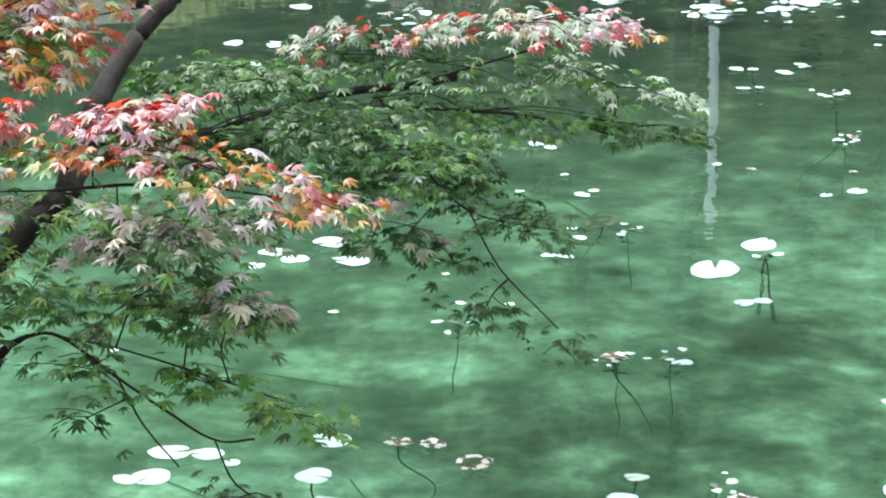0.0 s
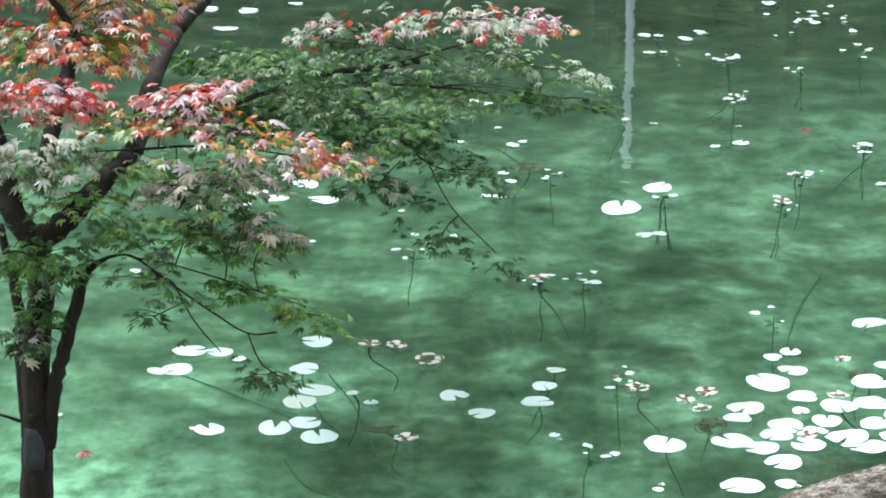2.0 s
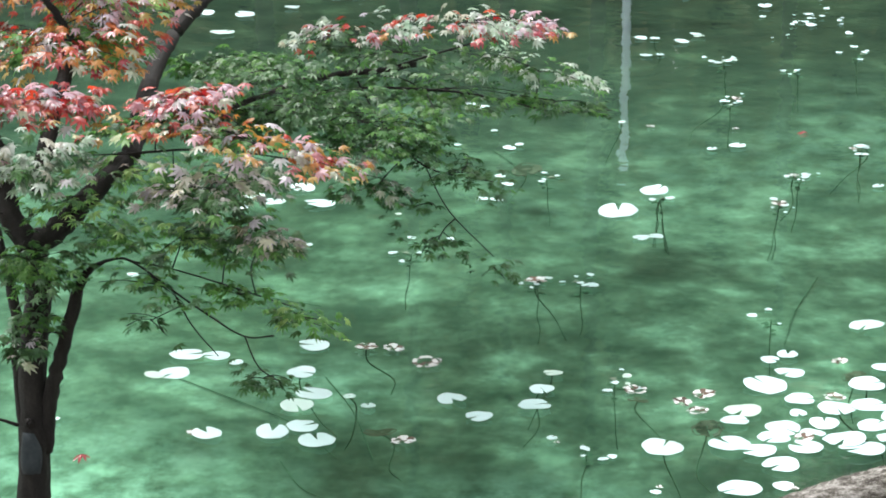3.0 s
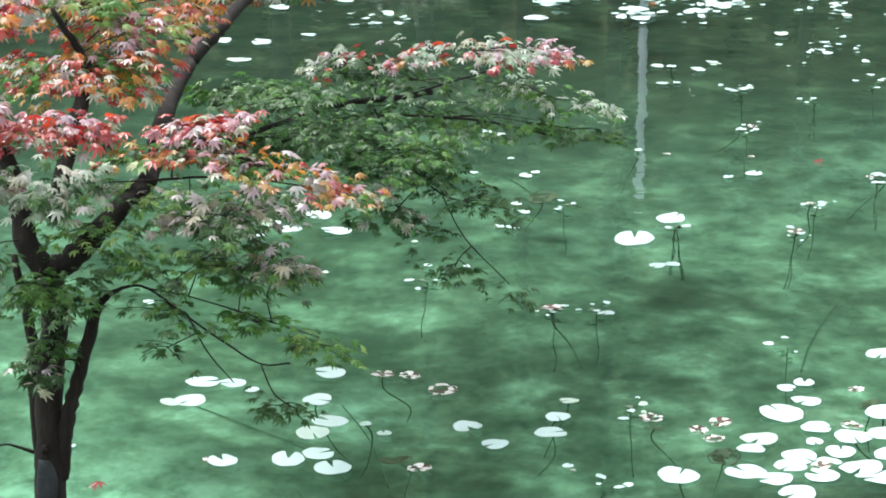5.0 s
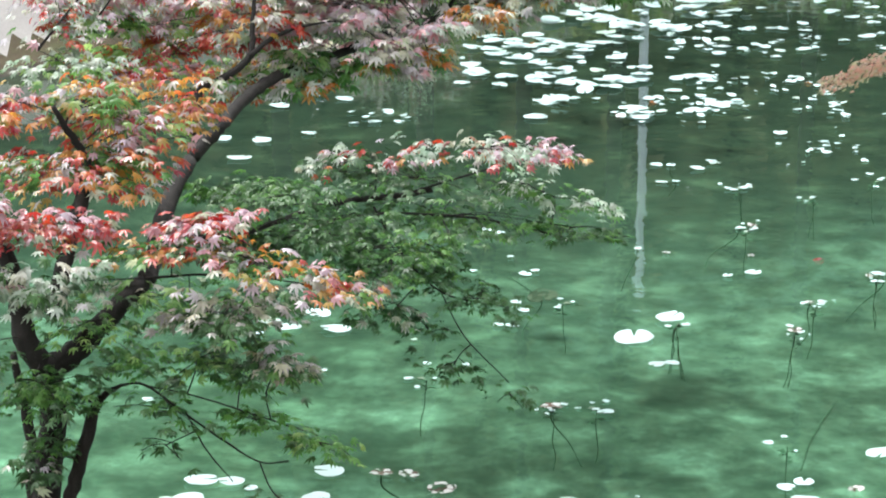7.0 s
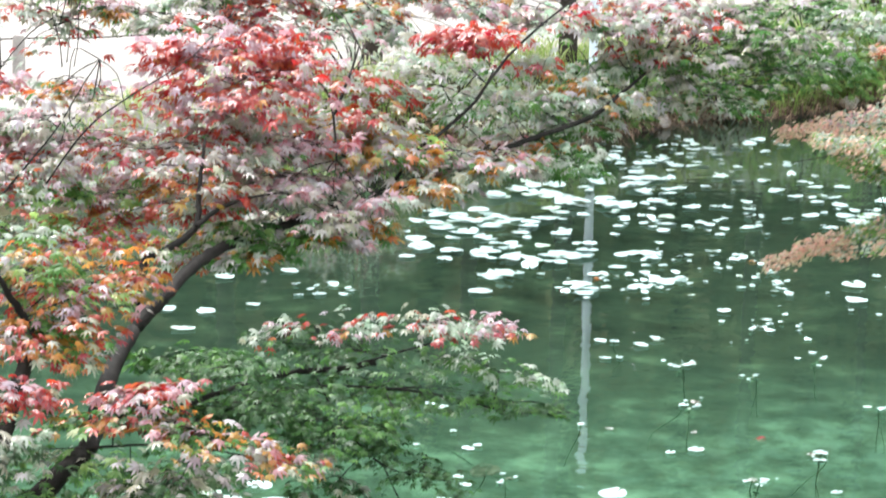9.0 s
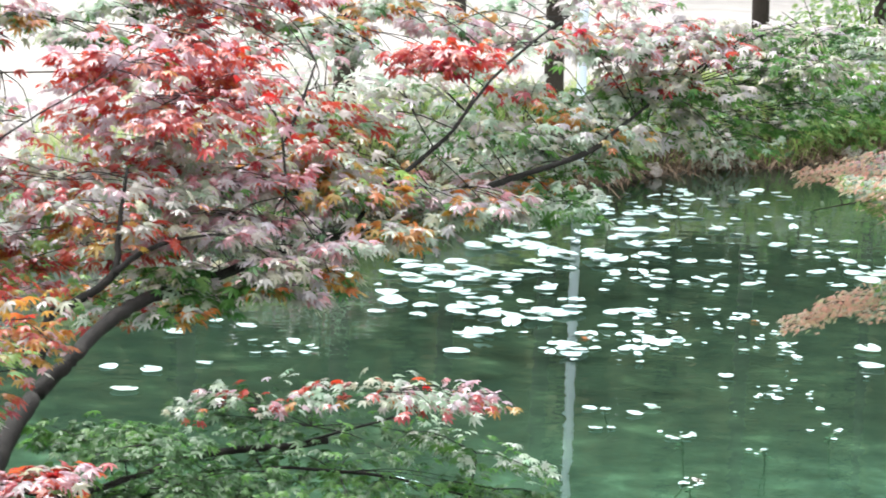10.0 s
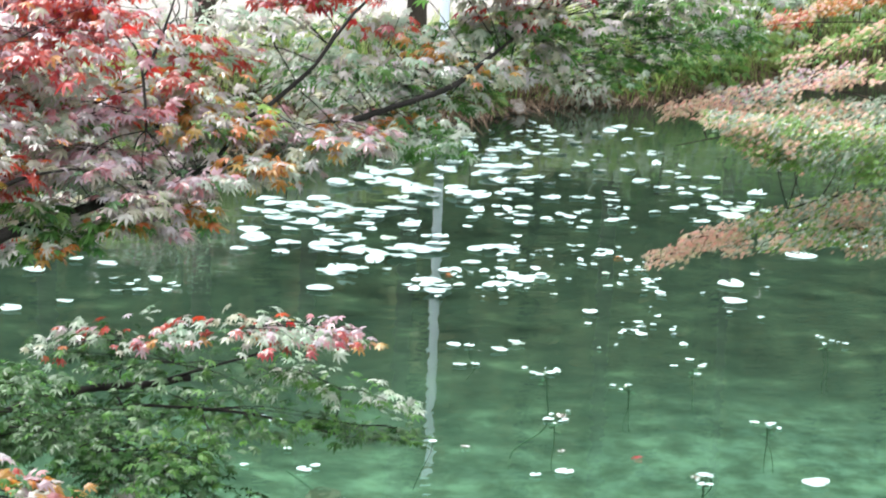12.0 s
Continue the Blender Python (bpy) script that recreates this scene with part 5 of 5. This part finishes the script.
# ---- far bank: stones, grass, shrubs, post ----
def stone(x, y, z, size, seed):
    rng = random.Random(seed)
    bm = bmesh.new()
    bmesh.ops.create_icosphere(bm, subdivisions=3, radius=0.5)
    for q in bm.verts:
        q.co *= 1 + 0.55 * (noise.noise(q.co * 2.6 + Vector((seed, 0, 0)))) + 0.06 * noise.noise(q.co * 7)
        q.co.z *= 0.75
    me = bpy.data.meshes.new("stone")
    bm.to_mesh(me)
    bm.free()
    me.materials.append(STONE)
    me.polygons.foreach_set("use_smooth", np.ones(len(me.polygons), dtype=bool))
    ob = new("stone", me)
    ob.matrix_basis = pose(x, y, z, 0, 0, rng.uniform(0, 360)) @ Matrix.Scale(size, 4)
    tagged(ob, "pale weathered boulder at the water's edge", "stone", "stones of the far bank")


for i, (x, y, z, s) in enumerate([(2.05, 29.00, 0.05, 0.13), (2.88, 29.95, 0.07, 0.2), (2.75, 29.90, 0.04, 0.12), (5.26, 31.75, 0.08, 0.2)]):
    stone(x, y, z, s, 11 + i)


def blades(name, label, mat, count, place, length, width, lean, seed):
    """Many thin bent blades joined into one mesh."""
    rng = random.Random(seed)
    verts, faces = [], []
    for i in range(count):
        x, y, z, away = place(rng)
        a = away + rng.gauss(0, 0.7)
        c, s, n = math.cos(a), math.sin(a), length * rng.uniform(0.5, 1.3)
        w, bend, o = width * rng.uniform(0.6, 1.4), lean * rng.uniform(0.3, 1.4), len(verts)
        for k, h in enumerate((0, 0.4, 0.75, 1.0)):
            reach, up = n * bend * h * h, n * (h - 0.55 * bend * h * h)
            ww = w * (1 - h) ** 0.6
            verts += [(x + c * reach - s * ww, y + s * reach + c * ww, z + up), (x + c * reach + s * ww, y + s * reach - c * ww, z + up)]
            if k:
                q = o + 2 * k
                faces.append((q - 2, q - 1, q + 1, q))
    tagged(new(name, mesh_of(name, verts, faces, [mat], None, False)), label, "grass", kind="stuff")


def on_bank(x0, x1, d0, d1):
    def place(rng):
        x, d = rng.uniform(x0, x1), rng.uniform(d0, d1)
        y = float(far_shore(np.float64(x))) + d
        return x, y, float(height(np.float64(x), np.float64(y))[0]) - 0.02, -math.pi / 2
    return place


blades("bank_grass", "tall green grass on the far bank", GRASS, 4200, on_bank(-1.2, 9, 0.2, 2.0), 0.36, 0.011, 1.15, 5)
blades("pale_grass", "pale sunlit grass along the edge of the yard", PALE_GRASS, 4200, on_bank(-3.0, 8, 0.9, 2.6), 0.30, 0.010, 1.1, 6)
blades("dead_grass", "withered brown grass hanging over the water's edge", STRAW, 3200, on_bank(-0.3, 8.5, -0.05, 0.9), 0.4, 0.009, 1.5, 7)
blades("reed_grass", "upright yellow-green reeds on the shore", GRASS, 420, on_bank(3.9, 6.5, 0.1, 0.8), 0.6, 0.010, 0.9, 8)


def oval_leaf():
    v = [(0, 0, 0), (0.3, 0.16, 0.02), (0.7, 0.12, 0), (1, 0, -0.08), (0.7, -0.12, 0), (0.3, -0.16, 0.02)]
    return np.array(v, dtype=float), [(0, 1, 5), (1, 2, 5), (2, 4, 5), (2, 3, 4)]


OVAL = [oval_leaf()]


def shrub(x, y, r, h, mix, label, seed, count=420):
    z = float(height(np.float64(x), np.float64(y))[0])
    rng = random.Random(seed)
    root = new("shrub")
    root.location = (x, y, z - 0.03)
    tagged(root, label, "shrub", "shrubs of the far bank")
    for k in range(6):
        a, q = rng.uniform(0, 6.28), rng.uniform(0.3, 0.9) * r
        line = smooth_line([(0, 0, 0, 0.012), (q * 0.4 * math.cos(a), q * 0.4 * math.sin(a), h * 0.5, 0.009), (q * math.cos(a), q * math.sin(a), h * rng.uniform(0.7, 1), 0.004)], 4)
        v, f = tube(line, 5, rng)
        part("stem", mesh_of("stem", v, f, [GREY_BARK]), root)
    verts, faces, index = [], [], []
    for i in range(count):
        a, q, t = rng.uniform(0, 6.28), math.sqrt(rng.random()) * r, rng.random()
        p = np.array([q * math.cos(a), q * math.sin(a), h * (0.12 + 0.95 * t * (1 - 0.45 * (q / r) ** 2)) * (0.9 + 0.25 * noise.noise(Vector((q * math.cos(a) * 3, q * math.sin(a) * 3, seed))))])
        shape, tri = rng.choice(OVAL) if seed % 2 else rng.choice(LEAVES)
        v = shape @ turned(a + rng.gauss(0, 0.7), radians(rng.uniform(-10, 60)), rng.gauss(0, 0.4)).T * rng.uniform(0.07, 0.15) + p
        o = sum(len(w) for w in verts) if i < 1 else base
        verts.append(v)
        faces += [(b0 + o, b1 + o, b2 + o) for b0, b1, b2 in tri]
        index += [PALETTE.index(rng.choice(mix))] * len(tri)
        base = o + len(v)
    tagged(part("foliage", mesh_of("foliage", np.vstack(verts), faces, LEAF_MATS, index, False), root), kind="stuff")


GREEN_SHRUB = "leafy green shrub growing on the far bank"
for i, (x, y, r, h, mix) in enumerate([(-0.51, 27.45, 0.7, 0.75, "TTMP"), (0.54, 28.35, 0.7, 0.7, "TMTL"), (1.33, 28.75, 0.5, 0.6, "LTT"), (2.43, 30.05, 0.5, 0.55, "LTM"), (3.17, 30.85, 0.6, 0.6, "TMTL"), (4.11, 31.65, 0.7, 0.75, "LTT"), (4.85, 32.35, 0.8, 0.9, "LTG"), (5.79, 33.05, 0.8, 1.0, "LLT"), (6.84, 33.85, 0.9, 1.0, "LLG"), (5.37, 34.45, 0.9, 0.9, "LLT"), (6.42, 35.45, 1.0, 1.1, "LLG"), (1.49, 28.20, 0.3, 0.3, "D"), (4.64, 31.60, 0.45, 0.5, "LLG"), (5.16, 32.05, 0.5, 0.6, "LGL"), (3.59, 30.75, 0.4, 0.45, "MTT"), (2.01, 29.45, 0.35, 0.35, "LG"), (2.43, 29.65, 0.3, 0.3, "LLG"), (6.21, 36.45, 1.0, 1.35, "LLG"), (7.16, 37.05, 1.1, 1.5, "LLT"), (8.21, 36.85, 1.1, 1.5, "LGL"), (9.26, 37.45, 1.2, 1.6, "LLG"), (7.47, 34.85, 0.9, 1.1, "LLT")]):
    shrub(x, y, r, h, mix, GREEN_SHRUB, 31 + i)

# a rope strung between short weathered posts at the edge of the yard
def fence_post(x, y, z, top):
    bm = bmesh.new()
    bmesh.ops.create_cone(bm, cap_ends=True, segments=14, radius1=0.07, radius2=0.062, depth=top - z + 0.1)
    bmesh.ops.bevel(bm, geom=[e for e in bm.edges if abs(e.verts[0].co.z - e.verts[1].co.z) < 0.01], offset=0.012, segments=2, affect="EDGES")
    bmesh.ops.translate(bm, verts=bm.verts, vec=(0, 0, (top - z - 0.1) / 2))
    me = bpy.data.meshes.new("fence_post")
    bm.to_mesh(me)
    bm.free()
    me.materials.append(STONE)
    ob = new("fence_post", me)
    ob.location = (x, y, z)
    tagged(ob, "short pale weathered post of a rope fence", "post", "posts of the rope fence")


FENCE = [(-6.50, 27.45, 1.12), (-3.96, 27.86, 1.15), (-2.08, 29.05, 1.16)]
for x, y, top in FENCE:
    fence_post(x, y, float(height(np.float64(x), np.float64(y))[0]), top)
rope_rows = []
for (x0, y0, z0), (x1, y1, z1) in zip(FENCE, FENCE[1:]):
    rope_rows += [(x0 + (x1 - x0) * s, y0 + (y1 - y0) * s, z0 - 0.035 + (z1 - z0) * s - 0.14 * s * (1 - s), 0.009) for s in (0, 0.25, 0.5, 0.75)]
v, f = tube(smooth_line(rope_rows + [(FENCE[-1][0], FENCE[-1][1], FENCE[-1][2] - 0.035, 0.009)], 4), 6, random.Random(2))
tagged(new("rope", mesh_of("rope", v, f, [GREY_BARK])), "dark thin rope strung between the short posts", "rope")

# slender pale post behind the bank
line = smooth_line([(2.05, 29.20, 0.0, 0.050), (2.05, 29.20, 1.6, 0.048), (2.05, 29.20, 3.75, 0.046)], 4)
v, f = tube(line, 20, random.Random(1))
post = new("post", mesh_of("post", v, f, [POST]))
tagged(post, "slender pale grey painted post on the far bank", "post")


# ---- trees behind the pond ----
def far_tree(name, label, height_m, radius, crown_low, crown_r, seed, cone):
    rng = random.Random(seed)
    root = new(name)
    tagged(root, label, "tree", "trees round the pond")
    line = smooth_line([(0, 0, -0.2, radius * 1.3), (0.02, 0, 0.5, radius), (rng.uniform(-0.1, 0.1), 0, height_m * 0.4, radius * 0.75), (rng.uniform(-0.2, 0.2), 0, height_m * 0.95, radius * 0.15)], 6)
    v, f = tube(line, 10, rng, 0.05)
    part("trunk", mesh_of("trunk", v, f, [GREY_BARK]), root)
    verts, faces = [], []
    for i in range(2200 if cone else 600):
        t = rng.random()
        z = crown_low + (height_m - crown_low) * t
        r = crown_r * ((1 - t) ** 0.7 if cone else math.sqrt(max(0.05, 1 - (2 * t - 1) ** 2))) * math.sqrt(rng.random()) * (0.8 + 0.4 * noise.noise(Vector((t * 9, seed, 0))))
        a, s = rng.uniform(0, 6.28), rng.uniform(0.35, 0.8) * (1.4 if cone else 1.0)
        c = np.array([r * math.cos(a), r * math.sin(a), z - 0.25 * r])
        turn = turned(a, radians(rng.uniform(0, 50)), rng.gauss(0, 0.5))
        o = len(verts)
        verts += list(np.array([(-0.2, 0, 0), (0.2, 0.28, 0), (0.35, 0.06, 0.03), (0.8, 0.0, -0.15), (0.35, -0.06, 0.03), (0.2, -0.28, 0)]) @ turn.T * s + c)
        faces += [(o, o + 2, o + 1), (o, o + 5, o + 4), (o, o + 4, o + 2), (o + 2, o + 4, o + 3)]
    tagged(part("crown", mesh_of("crown", verts, faces, [CEDAR], None, False), root), kind="stuff")
    return root


cedar = far_tree("cedar_tree", "tall olive-green cedar in the woods behind the pond", 18, 0.22, 2.5, 2.8, 2, True)
oak = far_tree("broadleaf_tree", "slim grey-trunked tree standing behind the pond", 10, 0.10, 6.5, 1.6, 3, False)
oak.matrix_basis = pose(1.80, 30.05, 0.7)
wood_rng = random.Random(12)
for x, y, s in [(-4.20, 27.65, 1.0), (-0.33, 29.35, 1.05), (6.21, 35.65, 0.8), (4.74, 35.95, 1.1), (-7.96, 24.45, 1.1), (9.88, 35.45, 1.2), (-2.19, 33.45, 1.2), (0.96, 37.45, 1.3)]:
    t = copy_thing(oak, pose(x, y, 0.68, 0, 0, wood_rng.uniform(0, 360)) @ Matrix.Scale(s, 4))
cedar.matrix_basis = pose(-6, 53, 0.6)
for i in range(78):
    a = wood_rng.uniform(0, 1)
    if i >= 46:
        x, y = -27 + 54 * (i - 46 + a) / 32, 52 + wood_rng.uniform(0, 4)
    elif i < 22:
        x, y = -24 + 48 * (i + a) / 22, 57 + wood_rng.uniform(0, 9)
    elif i < 32:
        x, y = -17 - wood_rng.uniform(0, 8), 2 + 4.2 * (i - 22 + a)
    elif i < 42:
        x, y = 18 + wood_rng.uniform(0, 8), 2 + 4.2 * (i - 32 + a)
    else:
        x, y = -15 + 10 * (i - 42 + a), -16 - wood_rng.uniform(0, 6)
    copy_thing(cedar, pose(x, y, float(height(np.float64(x), np.float64(y))[0]) - 0.1, 0, 0, wood_rng.uniform(0, 360)) @ Matrix.Scale(wood_rng.uniform(1.1, 1.4), 4))
